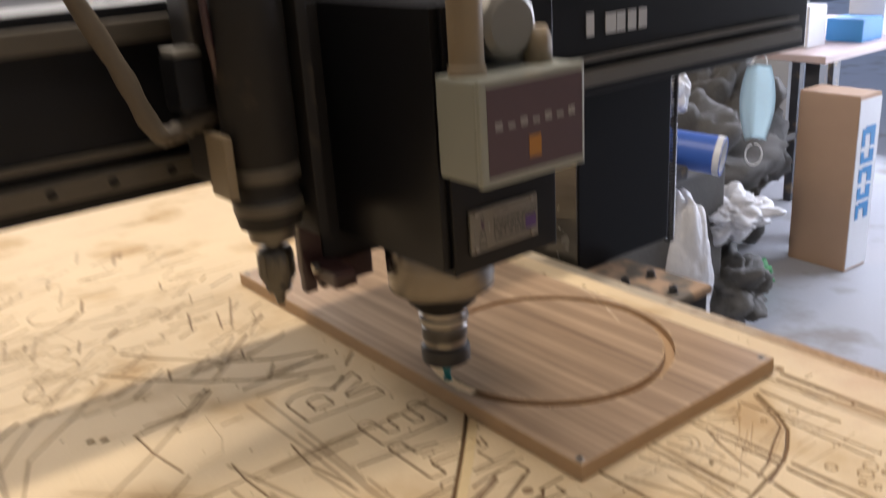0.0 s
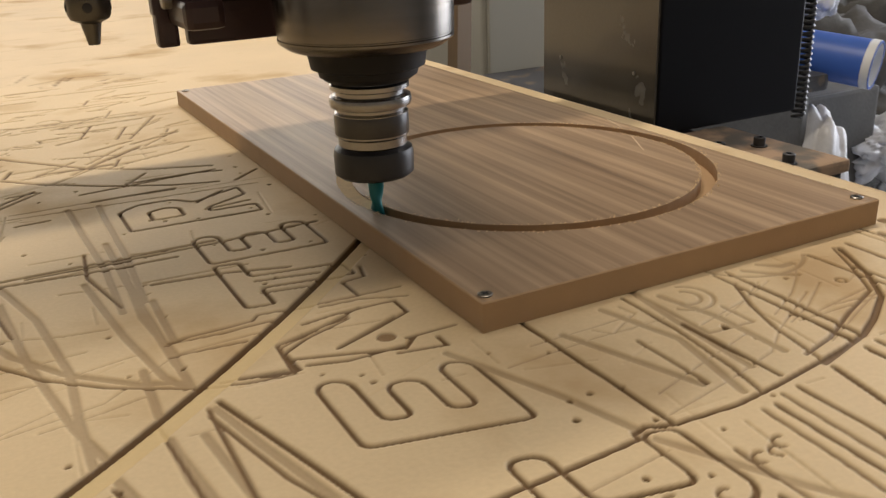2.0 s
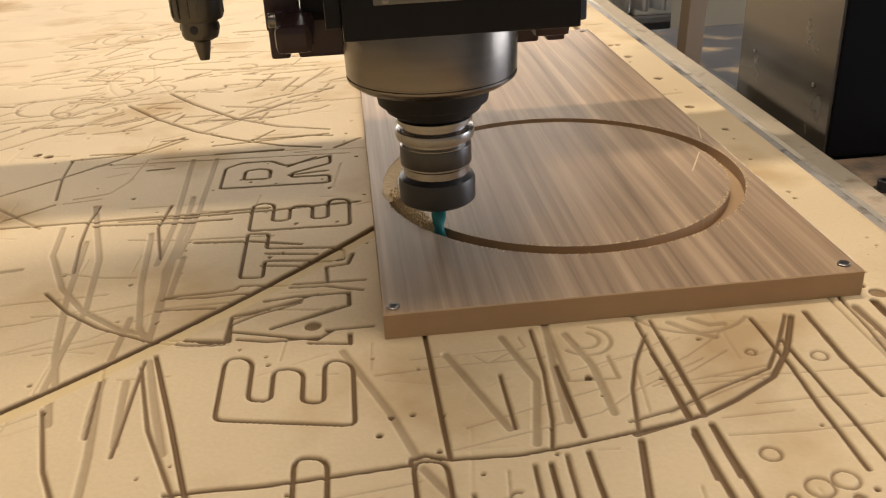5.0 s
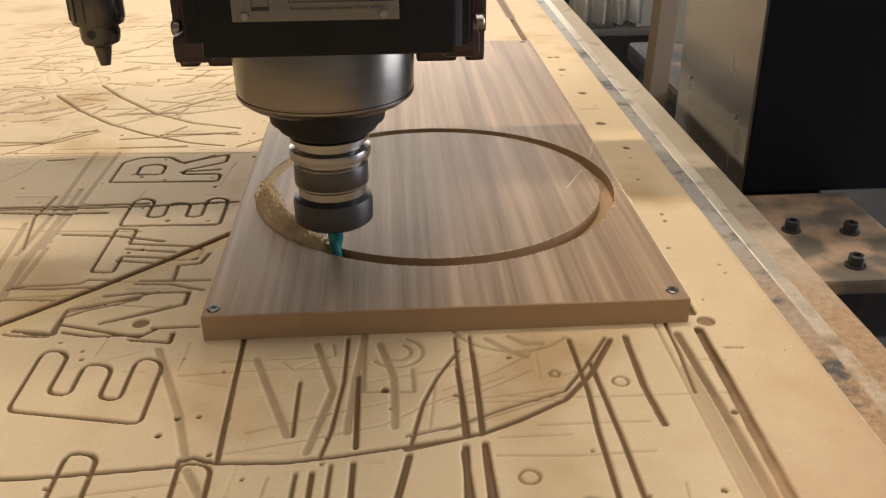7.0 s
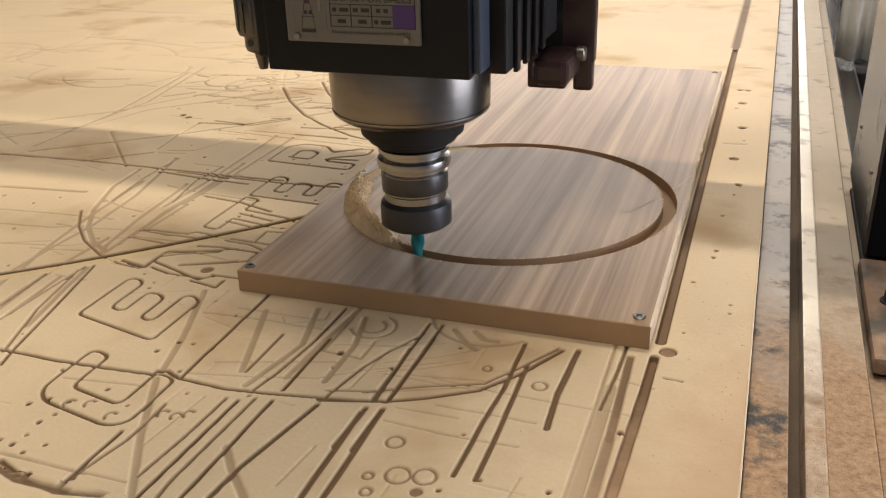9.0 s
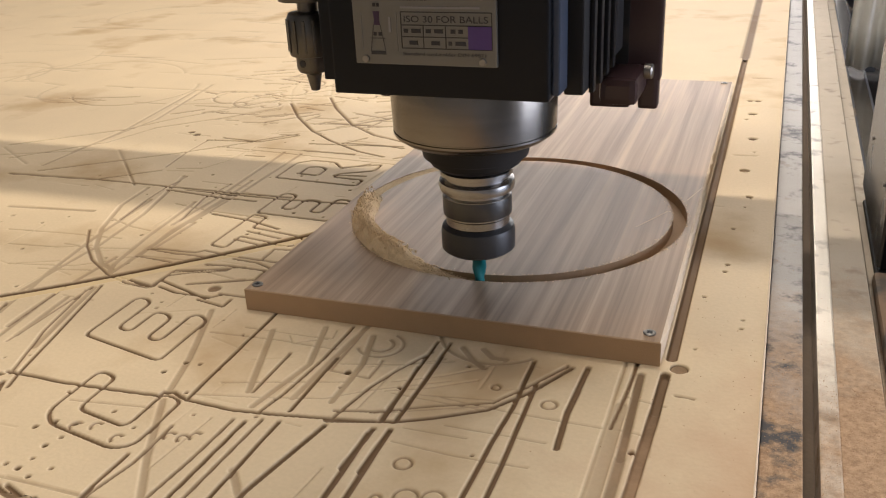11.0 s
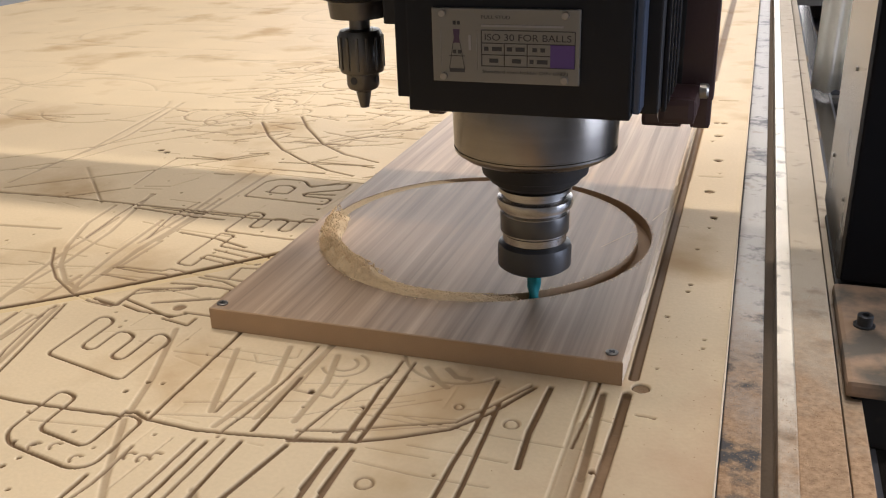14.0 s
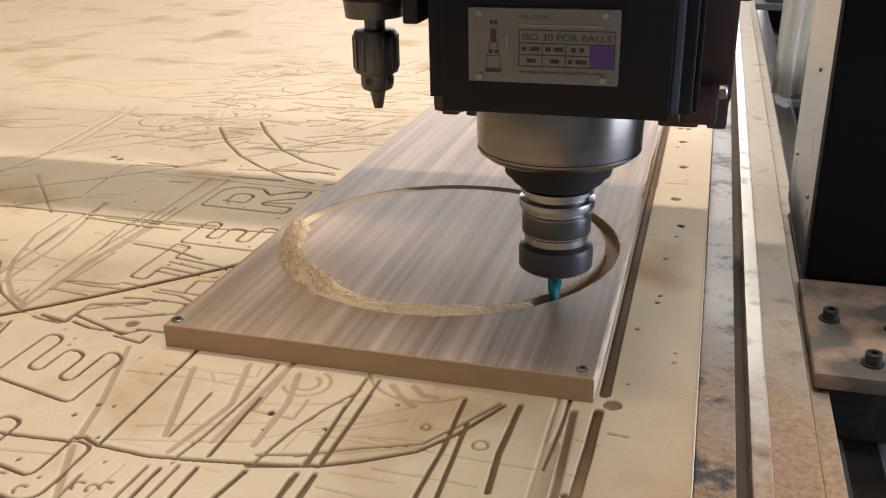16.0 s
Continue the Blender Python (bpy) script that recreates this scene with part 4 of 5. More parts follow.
# ---------------------------------------------------------------- the gantry (origin under the tool; moves along the bed)
def gantry():
    t = thing("gantry", "black painted steel router gantry with dusty guide rail", "gantry")
    beam = part("beam", box(B(), -1.62, 1.02, 0.205, 0.285, 0.232, 0.428, 0.004), M_BLACK, t, "black box-section cross beam")
    part("lower_rail", box(B(), -1.56, 0.98, 0.188, 0.205, 0.250, 0.272, 0.002), M_RAILGREY, beam, "dusty grey linear rail")
    part("upper_rail", box(B(), -1.56, 0.98, 0.188, 0.205, 0.392, 0.414, 0.002), M_RAILGREY, beam, "dusty grey linear rail")
    part("lip", box(B(), -1.56, 0.98, 0.196, 0.206, 0.284, 0.291, 0.001), M_RAILGREY, beam)
    for i in range(17):
        x = -1.02 + i * 0.06
        part("rail_bolt", lathe_y(x, 0.1885, 0.261, 0.005, 0.003), M_BLACK_MATT, beam)
    # maker's mark: a pale chip and four pale strokes
    for i, (w, k) in enumerate(((0.022, 0.3), (0.018, -0.3), (0.018, 0.3), (0.018, -0.2))):
        x = 0.492 + i * 0.024
        bm = box(B(), x, x + w, 0.2035, 0.2048, 0.318, 0.346)
        part("mark", bm, M_LABEL, beam, "pale maker's mark")
    part("mark_chip", box(B(), 0.452, 0.468, 0.2035, 0.2048, 0.318, 0.350), M_LABEL, beam)
    leg = part("leg", box(B(), 0.452, 0.668, 0.222, 0.44, -0.045, 0.232, 0.003), M_LEG, t, "dark blue-black gantry leg")
    part("leg_side", box(B(), 0.4495, 0.4525, 0.224, 0.438, -0.043, 0.231), M_LEG_SIDE, leg, "scuffed dark side plate")
    for y, z in ((0.26, 0.02), (0.40, 0.02), (0.30, 0.13)):
        part("side_bolt", lathe_x(0.4495, y, z, 0.0022, -0.0015), M_SCREW, leg)
    foot = part("foot_plate", box(B(), 0.447, 0.552, 0.046, 0.2225, -0.060, -0.046, 0.004), M_FOOT, t, "grey foot plate dusted with red-brown sawdust")
    part("foot_block", box(B(), 0.452, 0.548, 0.052, 0.44, -0.105, -0.060, 0.003), M_BLACK_MATT, t)
    for x, y in ((0.466, 0.140), (0.515, 0.132), (0.490, 0.070)):
        part("bolt", lathe(B(), [(0.0085, -0.046), (0.0085, -0.0445), (0.0062, -0.0445), (0.0062, -0.0365), (0.0056, -0.036), (0.003, -0.036), (0.003, -0.040)], 20, (x, y)), M_NUT, foot, "black socket head bolt")
    part("coiled_cable", tube(B(), [(0.690 + 0.007 * math.cos(i * 0.9), 0.236 + 0.007 * math.sin(i * 0.9), -0.06 + i * 0.00095) for i in range(320)], 0.0024, 6), M_NUT, t, "black coiled cable")
    part("far_leg", box(B(), -1.84, -1.622, 0.222, 0.44, -0.20, 0.42, 0.003), M_LEG, t)
    return t


def lathe_y(x, y, z, r, h):
    """A short round head facing along -y."""
    bm = lathe(B(), [(r, 0), (r, h * 0.8), (r * 0.8, h)], 14)
    bmesh.ops.transform(bm, matrix=Matrix.Translation((x, y, z)) @ Euler((radians(90), 0, 0)).to_matrix().to_4x4(), verts=bm.verts)
    return bm


def lathe_x(x, y, z, r, h):
    bm = lathe(B(), [(r, 0), (r, abs(h) * 0.8), (r * 0.8, abs(h))], 14)
    bmesh.ops.transform(bm, matrix=Matrix.Translation((x, y, z)) @ Euler((0, radians(90 if h > 0 else -90), 0)).to_matrix().to_4x4(), verts=bm.verts)
    return bm


M_LABEL = material("pale_lettering", (0.42, 0.42, 0.42), 0.5, vary=0.08, bump=0)
GANTRY = gantry()


# ---------------------------------------------------------------- the router head (origin at the tool's axis, on the bed's level)
def text_part(words, size, x, y, z, mat, parent, width):
    cu = bpy.data.curves.new("lettering", "FONT")
    cu.body, cu.size, cu.extrude = words, size, 0.00005
    ob = bpy.data.objects.new("tmp_text", cu)
    scene.collection.objects.link(ob)
    me = bpy.data.meshes.new_from_object(ob.evaluated_get(bpy.context.evaluated_depsgraph_get()))
    bpy.data.objects.remove(ob)
    co = np.zeros(len(me.vertices) * 3)
    me.vertices.foreach_get("co", co)
    co = co.reshape(-1, 3)
    k = width / max(1e-6, co[:, 0].max() - co[:, 0].min())
    out = np.stack([x + (co[:, 0] - co[:, 0].min()) * k, np.full(len(co), y) - co[:, 2], z + co[:, 1]], 1)
    me.vertices.foreach_set("co", out.ravel())
    me.update()
    me.materials.append(mat)
    ob = new("lettering", me)
    ob.parent = parent
    return ob


def name_plate(head):
    x0, x1, z0, z1, y = -0.0375, 0.0465, 0.1955, 0.2365, -0.0985
    p = part("name_plate", box(B(), x0, x1, y, y + 0.003, z0, z1, 0.0006), M_PLATE, head, "brushed metal plate with printed tool holder data")
    f = y - 0.0003

    def bar(a, b, c, d, m=M_INK):
        part("print", box(B(), x0 + a, x0 + b, f, y, z0 + c, z0 + d), m, p)

    # framed table
    L, R, T0, T1, T2, T3 = 0.0290, 0.0815, 0.0095, 0.0158, 0.0222, 0.0293
    for zz in (T0, T1, T2, T3):
        bar(L, R if zz != T1 else 0.068, zz - 0.00022, zz + 0.00022)
    for xx in (L, R):
        bar(xx - 0.00022, xx + 0.00022, T0, T3)
    for xx in (0.042, 0.055):
        bar(xx - 0.0002, xx + 0.0002, T0, T2)
    bar(0.068, R, T0, T2, M_PURPLE)
    text_part("ISO 30 FOR BALLS", 0.0052, x0 + 0.031, f, z0 + 0.0238, M_INK, p, 0.0485)
    for a, b, c in ((0.0305, 0.033, 0.018), (0.035, 0.0405, 0.018), (0.0435, 0.0465, 0.018), (0.0485, 0.0535, 0.018), (0.058, 0.0605, 0.018), (0.0625, 0.065, 0.018), (0.0335, 0.0385, 0.0115), (0.0465, 0.0515, 0.0115), (0.0565, 0.0585, 0.0115), (0.0605, 0.0665, 0.0115)):
        bar(a, b, c, c + 0.0022)
    bar(0.029, 0.075, 0.0312, 0.0324, M_INKPALE)
    text_part("PULL STUD", 0.0026, x0 + 0.029, f, z0 + 0.0355, M_INK, p, 0.0165)
    text_part("Standard tool-holder DIN 69871", 0.0026, x0 + 0.0295, f, z0 + 0.0056, M_INK, p, 0.0485)
    # drawing of the tapered holder
    bm = B()
    for a, b, c, d, e, g in ((0.0125, 0.0165, 0.0295, 0.0130, 0.0160, 0.0250), (0.0130, 0.0160, 0.0250, 0.0125, 0.0165, 0.0220)):
        vs = [bm.verts.new((x0 + q, f, z0 + w)) for q, w in ((a, c), (b, c), (e, g), (d, g))]
        bm.faces.new(vs)
    part("print", bm, M_PLUM, p, "dark plum stud drawing")
    for a, b in (((0.0125, 0.022), (0.0100, 0.0075)), ((0.0165, 0.022), (0.0190, 0.0075))):
        bm = B()
        vs = [bm.verts.new((x0 + q, f, z0 + w)) for q, w in ((a[0] - 0.0002, a[1]), (a[0] + 0.0002, a[1]), (b[0] + 0.0002, b[1]), (b[0] - 0.0002, b[1]))]
        bm.faces.new(vs)
        part("print", bm, M_INK, p)
    bar(0.0100, 0.0190, 0.0145, 0.0148)
    bar(0.0100, 0.0190, 0.0055, 0.0075)
    bar(0.0122, 0.0140, 0.0160, 0.0180)
    bar(0.0152, 0.0170, 0.0160, 0.0180)
    bar(0.0050, 0.0052, 0.0080, 0.0290, M_INKPALE)
    bar(0.0262, 0.0264, 0.0080, 0.0290, M_INKPALE)
    bar(0.0215, 0.0230, 0.0180, 0.0265, M_INKPALE)
    bar(0.0125, 0.0142, 0.0320, 0.0340)
    bar(0.0150, 0.0165, 0.0320, 0.0340)
    for x, z in ((x0 + 0.0065, z0 + 0.003), (x1 - 0.008, z0 + 0.003), (x0 + 0.0065, z1 - 0.003), (x1 - 0.008, z1 - 0.003)):
        part("rivet", lathe_y(x, y, z, 0.0021, 0.0014), M_SCREW, p)
    return p


M_INKPALE = material("worn_ink", (0.26, 0.25, 0.24), 0.5, vary=0.15, bump=0)
M_PLUM = material("plum_print", (0.06, 0.03, 0.07), 0.5, vary=0.1, bump=0)


def router_head():
    t = thing("router_unit", "black router spindle unit with drill and steel tool holder", "router spindle")
    # cutter
    bm = B()
    seg, n = 12, 26
    rings = []
    for i in range(n):
        z = BT - 0.009 + i * (0.044 - BT + 0.009) / (n - 1)
        rings.append([bm.verts.new(((TOOL - 0.0003) * (0.80 + 0.20 * math.cos(2 * (2 * math.pi * k / seg) + i * 0.42)) * math.cos(2 * math.pi * k / seg), (TOOL - 0.0003) * (0.80 + 0.20 * math.cos(2 * (2 * math.pi * k / seg) + i * 0.42)) * math.sin(2 * math.pi * k / seg), z)) for k in range(seg)])
    for a, b in zip(rings, rings[1:]):
        for k in range(seg):
            bm.faces.new((a[k], a[(k + 1) % seg], b[(k + 1) % seg], b[k])).smooth = True
    bm.faces.new(rings[0][::-1])
    part("cutter", bm, M_TEAL, t, "teal coated spiral router bit")
    part("collet_nut", lathe(B(), [(0.006, 0.0425), (0.016, 0.0415), (0.0235, 0.0418), (0.0262, 0.0440), (0.0264, 0.0565), (0.0255, 0.0600), (0.0232, 0.0612), (0.0200, 0.0625)], 64), M_NUT, t, "blackened collet nut")
    part("tool_holder", lathe(B(), [(0.0200, 0.0610), (0.0225, 0.0630), (0.0225, 0.0680), (0.0240, 0.0695), (0.0240, 0.0840), (0.0225, 0.0855), (0.0225, 0.0872), (0.0262, 0.0885), (0.0268, 0.0915), (0.0262, 0.0945), (0.0225, 0.0960), (0.0225, 0.0985), (0.0256, 0.0998), (0.0256, 0.1025), (0.0240, 0.1040), (0.0230, 0.1100)], 64), [M_HOLDER], t, "machined steel tool holder with grooved flange")
    part("holder_sleeve", lathe(B(), [(0.02415, 0.0705), (0.0243, 0.0710), (0.0243, 0.0830), (0.02415, 0.0835)], 64, ends=False), M_SLEEVE, t, "dark oxide sleeve")
    part("spindle_collar", lathe(B(), [(0.0228, 0.1045), (0.0270, 0.1048), (0.0315, 0.1080), (0.0325, 0.1120), (0.0365, 0.1135), (0.0375, 0.1200), (0.0400, 0.1270)], 64), M_BLACK_MATT, t, "dark spindle collar")
    part("spindle_nose", lathe(B(), [(0.0380, 0.1252), (0.0470, 0.1256), (0.0500, 0.1268), (0.0550, 0.1305), (0.0556, 0.1315), (0.0556, 0.1330), (0.0549, 0.1334), (0.0549, 0.1342), (0.0556, 0.1346), (0.0566, 0.1730), (0.0540, 0.1800)], 96), M_STEEL, t, "turned steel spindle nose with rubbed marks")
    # housing
    hb = part("housing", box(B(), -0.0545, 0.0745, -0.0955, 0.090, 0.1765, 0.420, 0.0015), M_BLACK, t, "black painted spindle housing")
    part("housing_flank", box(B(), -0.0635, -0.0545, -0.0900, 0.090, 0.1830, 0.420, 0.001), M_BLACK, hb)
    part("flank_edge", box(B(), 0.0745, 0.0790, -0.0895, -0.0700, 0.1790, 0.420, 0.001), M_EDGE, hb, "blue-grey worn edge")
    part("slide", box(B(), 0.0745, 0.0860, -0.0600, 0.075, 0.1720, 0.420, 0.0012), M_BLACK_MATT, hb)
    for i in range(4):
        part("fin", box(B(), 0.0860, 0.0890, -0.045 + i * 0.022, -0.037 + i * 0.022, 0.170, 0.420, 0.0008), M_BLACK, hb)
    name_plate(t)
    # rear clamp plate with slotted feet
    pl = part("back_plate", box(B(), -0.085, 0.088, 0.090, 0.104, 0.150, 0.42, 0.001), M_BLACK_MATT, t)
    for x0, x1 in ((0.0955, 0.1100), (0.0600, 0.0900), (-0.0900, -0.0250), (-0.1100, -0.0955)):
        part("foot", box(B(), x0, x1, 0.090, 0.103, 0.1240, 0.160, 0.003), M_MAROON, pl, "dark maroon slotted foot")
    part("web", box(B(), 0.0860, 0.1110, 0.0905, 0.1025, 0.1450, 0.30, 0.002), M_MAROON, pl)
    part("web", box(B(), -0.1110, -0.0860, 0.0905, 0.1025, 0.1450, 0.30, 0.002), M_MAROON, pl)
    for s in (1, -1):
        xs = sorted((s * 0.0760, s * 0.1020))
        part("clamp_block", box(B(), xs[0], xs[1], 0.040, 0.091, 0.1390, 0.1580, 0.005), M_MAROON, pl, "dark maroon clamp casting")
        part("clamp_bolt", lathe_x(s * 0.1020, 0.075, 0.156, 0.0055, s * 0.006), M_SCREW, pl, "bright bolt head")
    # slide carriage onto the beam
    part("carriage", box(B(), -0.118, 0.120, 0.104, 0.186, 0.215, 0.50, 0.003), M_BLACK_MATT, t, "black slide carriage")
    # switch box on the housing
    sb = part("switch_box", box(B(), -0.066, 0.052, -0.1480, -0.0960, 0.276, 0.364, 0.003), M_SWITCHBOX, t, "ivory plastic switch box")
    part("lid", box(B(), -0.0675, 0.0535, -0.1550, -0.1480, 0.2745, 0.3655, 0.003), M_SWITCHBOX, sb)
    st = part("sticker", box(B(), -0.0600, 0.0490, -0.1554, -0.1548, 0.283, 0.358), M_STICKER, sb, "faded purple sticker")
    part("sticker_mark", box(B(), -0.0150, -0.0010, -0.1558, -0.1553, 0.293, 0.311), M_ORANGE, st, "orange square")
    for i in range(7):
        x = -0.052 + i * 0.014
        part("print", box(B(), x, x + 0.008, -0.1557, -0.1553, 0.322, 0.3255 if i % 2 else 0.328), M_INKPALE, st)
    part("conduit", lathe(B(), [(0.0165, 0.358), (0.0165, 0.37), (0.0150, 0.372), (0.0150, 0.60)], 24, (-0.048, -0.118)), M_CREAM_TUBE, t, "cream plastic conduit")
    part("gland", lathe(B(), [(0.014, 0.36), (0.014, 0.385), (0.010, 0.395)], 6, (0.030, -0.12)), M_CREAM_TUBE, sb)
    part("pressure_gauge", lathe_y(-0.002, -0.105, 0.400, 0.030, 0.02), M_PLATE, t)
    # drill unit
    cx, cy = -0.1535, 0.0640
    dr = part("drill_motor", lathe(B(), [(0.0240, 0.2180), (0.0300, 0.2200), (0.0320, 0.2320), (0.0330, 0.2340), (0.0330, 0.2480), (0.0310, 0.2500), (0.0310, 0.2640), (0.0335, 0.2660), (0.0335, 0.2820), (0.0350, 0.2860), (0.0350, 0.5000)], 48, (cx, cy)), M_BLACK_MATT, t, "black drill motor with dusty rings")
    part("band", lathe(B(), [(0.0333, 0.2350), (0.0338, 0.2360), (0.0338, 0.2460), (0.0333, 0.2470)], 48, (cx, cy), ends=False), M_RAILGREY, dr)
    part("band", lathe(B(), [(0.0338, 0.2670), (0.0342, 0.2680), (0.0342, 0.2800), (0.0338, 0.2810)], 48, (cx, cy), ends=False), M_RAILGREY, dr)
    ch = part("chuck", lathe(B(), [(0.0035, 0.1345), (0.0062, 0.1475), (0.0115, 0.1500), (0.0128, 0.1530), (0.0128, 0.1620), (0.0165, 0.1630), (0.0172, 0.1645), (0.0172, 0.1915), (0.0155, 0.1950), (0.0080, 0.1960), (0.0080, 0.2040), (0.0220, 0.2050), (0.0235, 0.2190)], 40, (cx, cy)), M_CHUCK, t, "steel drill chuck with fluted sleeve")
    for i in range(14):
        a = 2 * math.pi * i / 14
        bm = box(B(), -0.0011, 0.0011, -0.0006, 0.0008, 0.1660, 0.1910, 0.0004)
        bmesh.ops.transform(bm, matrix=Matrix.Translation((cx + 0.0172 * math.cos(a), cy + 0.0172 * math.sin(a), 0)) @ Euler((0, 0, a - math.pi / 2)).to_matrix().to_4x4(), verts=bm.verts)
        part("flute", bm, M_CHUCK, ch)
    for a in (-100, -10, 170, 80):
        bm = lathe_y(0, 0, 0, 0.0030, 0.0006)
        bmesh.ops.transform(bm, matrix=Matrix.Translation((cx, cy, 0.1575)) @ Euler((0, 0, radians(a + 90))).to_matrix().to_4x4() @ Matrix.Translation((0, -0.0127, 0)), verts=bm.verts)
        part("key_hole", bm, M_INK, ch, "dark key hole")
    part("drill_bracket", box(B(), -0.1200, -0.1080, 0.030, 0.104, 0.205, 0.50, 0.002), M_BLACK_MATT, t)
    part("drill_slide", box(B(), -0.190, -0.120, 0.0985, 0.150, 0.26, 0.50, 0.003), M_BLACK_MATT, t)
    # plumbing and cables behind the drill
    hb2 = part("hose", tube(B(), [(-0.318, 0.105, 0.53), (-0.300, 0.102, 0.475), (-0.287, 0.10, 0.440), (-0.275, 0.10, 0.412), (-0.263, 0.10, 0.386), (-0.256, 0.10, 0.368), (-0.250, 0.10, 0.350), (-0.244, 0.10, 0.333), (-0.236, 0.10, 0.318), (-0.228, 0.10, 0.314)], 0.0085, 10, 0.18), M_CABLE, t, "dusty ribbed air hose")
    part("hose_fitting", tube(B(), arc_points((-0.231, 0.10, 0.3145), (-0.212, 0.10, 0.318), (-0.178, 0.10, 0.328), 10), 0.0075, 10, 0.3), M_CABLE, t)
    part("valve", box(B(), -0.217, -0.188, 0.085, 0.120, 0.335, 0.385, 0.003), M_BLACK, t)
    part("valve_cap", box(B(), -0.216, -0.189, 0.086, 0.119, 0.385, 0.391, 0.002), M_PLATE, t)
    part("copper_tube", tube(B(), [(-0.198, 0.06, 0.60), (-0.192, 0.06, 0.40), (-0.182, 0.07, 0.345)], 0.004, 8), M_MAROON, t)
    part("dust_flap", box(B(), -0.199, -0.190, 0.045, 0.085, 0.255, 0.315, 0.002), M_CREAM_TUBE, t, "tan bristle strip")
    return t


M_SLEEVE = material("oxide_sleeve", (0.085, 0.083, 0.082), 0.33, 0.7, vary=0.15, scale=60, bump=0.03)
M_EDGE = material("worn_blue_edge", (0.05, 0.065, 0.10), 0.3, 0.2, vary=0.2, scale=50, bump=0.03)
M_CHUCK = material("chuck_steel", (0.12, 0.112, 0.10), 0.33, 0.9, vary=0.2, scale=60, bump=0.04)
HEAD = router_head()


# ---------------------------------------------------------------- sawdust
def heap_mesh(seed, length, width, height):
    """A crumbly ridge of sawdust, its length along y."""
    rnd = random.Random(seed)
    bm = B()
    nx, ny = 24, 28
    grid = []
    for j in range(ny + 1):
        row = []
        for i in range(nx + 1):
            u, v = 2 * i / nx - 1, 2 * j / ny - 1
            k = max(0.0, 1 - abs(u) ** 1.7) * (max(0.0, 1 - abs(v) ** 2.0) ** 0.8)
            p = Vector((u * width / 2, v * length / 2, 0))
            q = noise.noise((p + Vector((seed * 3.1, seed, 0))) * 150) * 0.0024 + abs(noise.noise((p + Vector((seed, 0, seed))) * 420)) * 0.0022 - 0.0006
            row.append(bm.verts.new((p.x + rnd.uniform(-0.0004, 0.0004), p.y + rnd.uniform(-0.0004, 0.0004), height * k + q * (0.3 + k) - 0.0012 * (1 - min(1, k * 3)))))
        grid.append(row)
    for j in range(ny):
        for i in range(nx):
            bm.faces.new((grid[j][i], grid[j][i + 1], grid[j + 1][i + 1], grid[j + 1][i])).smooth = True
    for _ in range(150):
        x = max(-0.46, min(0.46, rnd.gauss(0, 0.24))) * width
        y = rnd.uniform(-length / 2, length / 2)
        k = max(0.0, 1 - min(1, abs(2 * x / width)) ** 2.2)
        z = height * k
        s = min(0.0014, 0.0003 + rnd.expovariate(3000))
        m = Matrix.Translation((x, y, z + s * 0.3)) @ Euler((rnd.uniform(0, 3), rnd.uniform(0, 3), rnd.uniform(0, 3))).to_matrix().to_4x4() @ Matrix.Diagonal((s, s * rnd.uniform(0.5, 1.3), s * 0.6, 1))
        bmesh.ops.create_icosphere(bm, subdivisions=0 + 1, radius=1, matrix=m)
    me = bpy.data.meshes.new("sawdust")
    bm.to_mesh(me)
    bm.free()
    me.materials.append(M_DUST)
    return me


TH0, TH1 = -187.2, 9.2
HEAPS = []


def sawdust_ridge():
    meshes = [heap_mesh(k + 1, 0.0310, 0.022 + 0.002 * (k % 3), 0.0092 + 0.0008 * (k % 4)) for k in range(7)]
    rnd = random.Random(5)
    for i in range(36):
        deg = -174 + i * 4.0
        if deg > TH0 + TH1 * 16 - 2:
            break
        me = meshes[i % 7]
        ob = tagged(new("sawdust_clump", me), "pale crumbly sawdust thrown up along the milled ring", "sawdust", "sawdust along the ring")
        big = 0.80 if -190 < deg < -110 else 0.58
        r = RC - (0.0042 if -188 < deg < -112 else 0.0012) + rnd.uniform(-0.0012, 0.0008)
        a = radians(deg)
        at = (CX + r * math.cos(a), CY + r * math.sin(a))
        HEAPS.append((ob, deg, at, deg + rnd.choice((0, 180))))
        ob.scale = (min(big * rnd.uniform(0.92, 1.06), (at[0] - 0.0008) / 0.0132), 1.0, (1.25 if -174 < deg < -114 else 0.38) * rnd.uniform(0.85, 1.15))
    return meshes


sawdust_ridge()


def loose(name, label, count, place, smin, smax, mat, seed):
    """Loose grains as one object of many small chips."""
    rnd = random.Random(seed)
    vs, fs = [], []
    for _ in range(count):
        x, y, z = place(rnd)
        s = rnd.uniform(smin, smax)
        rot = Euler((rnd.uniform(-0.6, 0.6), rnd.uniform(-0.6, 0.6), rnd.uniform(0, 6.3))).to_matrix()
        b = len(vs)
        for c in ((-1, -0.6, -0.3), (1, -0.6, -0.3), (0, 0.9, -0.3), (0.1, 0, 0.6)):
            q = rot @ Vector(c) * s
            vs.append((x + q.x, y + q.y, z + q.z + s * 0.25))
        fs += [(b, b + 2, b + 1), (b, b + 1, b + 3), (b + 1, b + 2, b + 3), (b + 2, b, b + 3)]
    me = bpy.data.meshes.new(name)
    me.from_pydata(vs, [], fs)
    me.materials.append(mat)
    return tagged(new(name, me), label, "sawdust", kind="stuff")


M_CHIPS = material("rail_chips", (0.52, 0.345, 0.20), 0.95, vary=0.2, scale=150, fine=1200, bump=0.3)


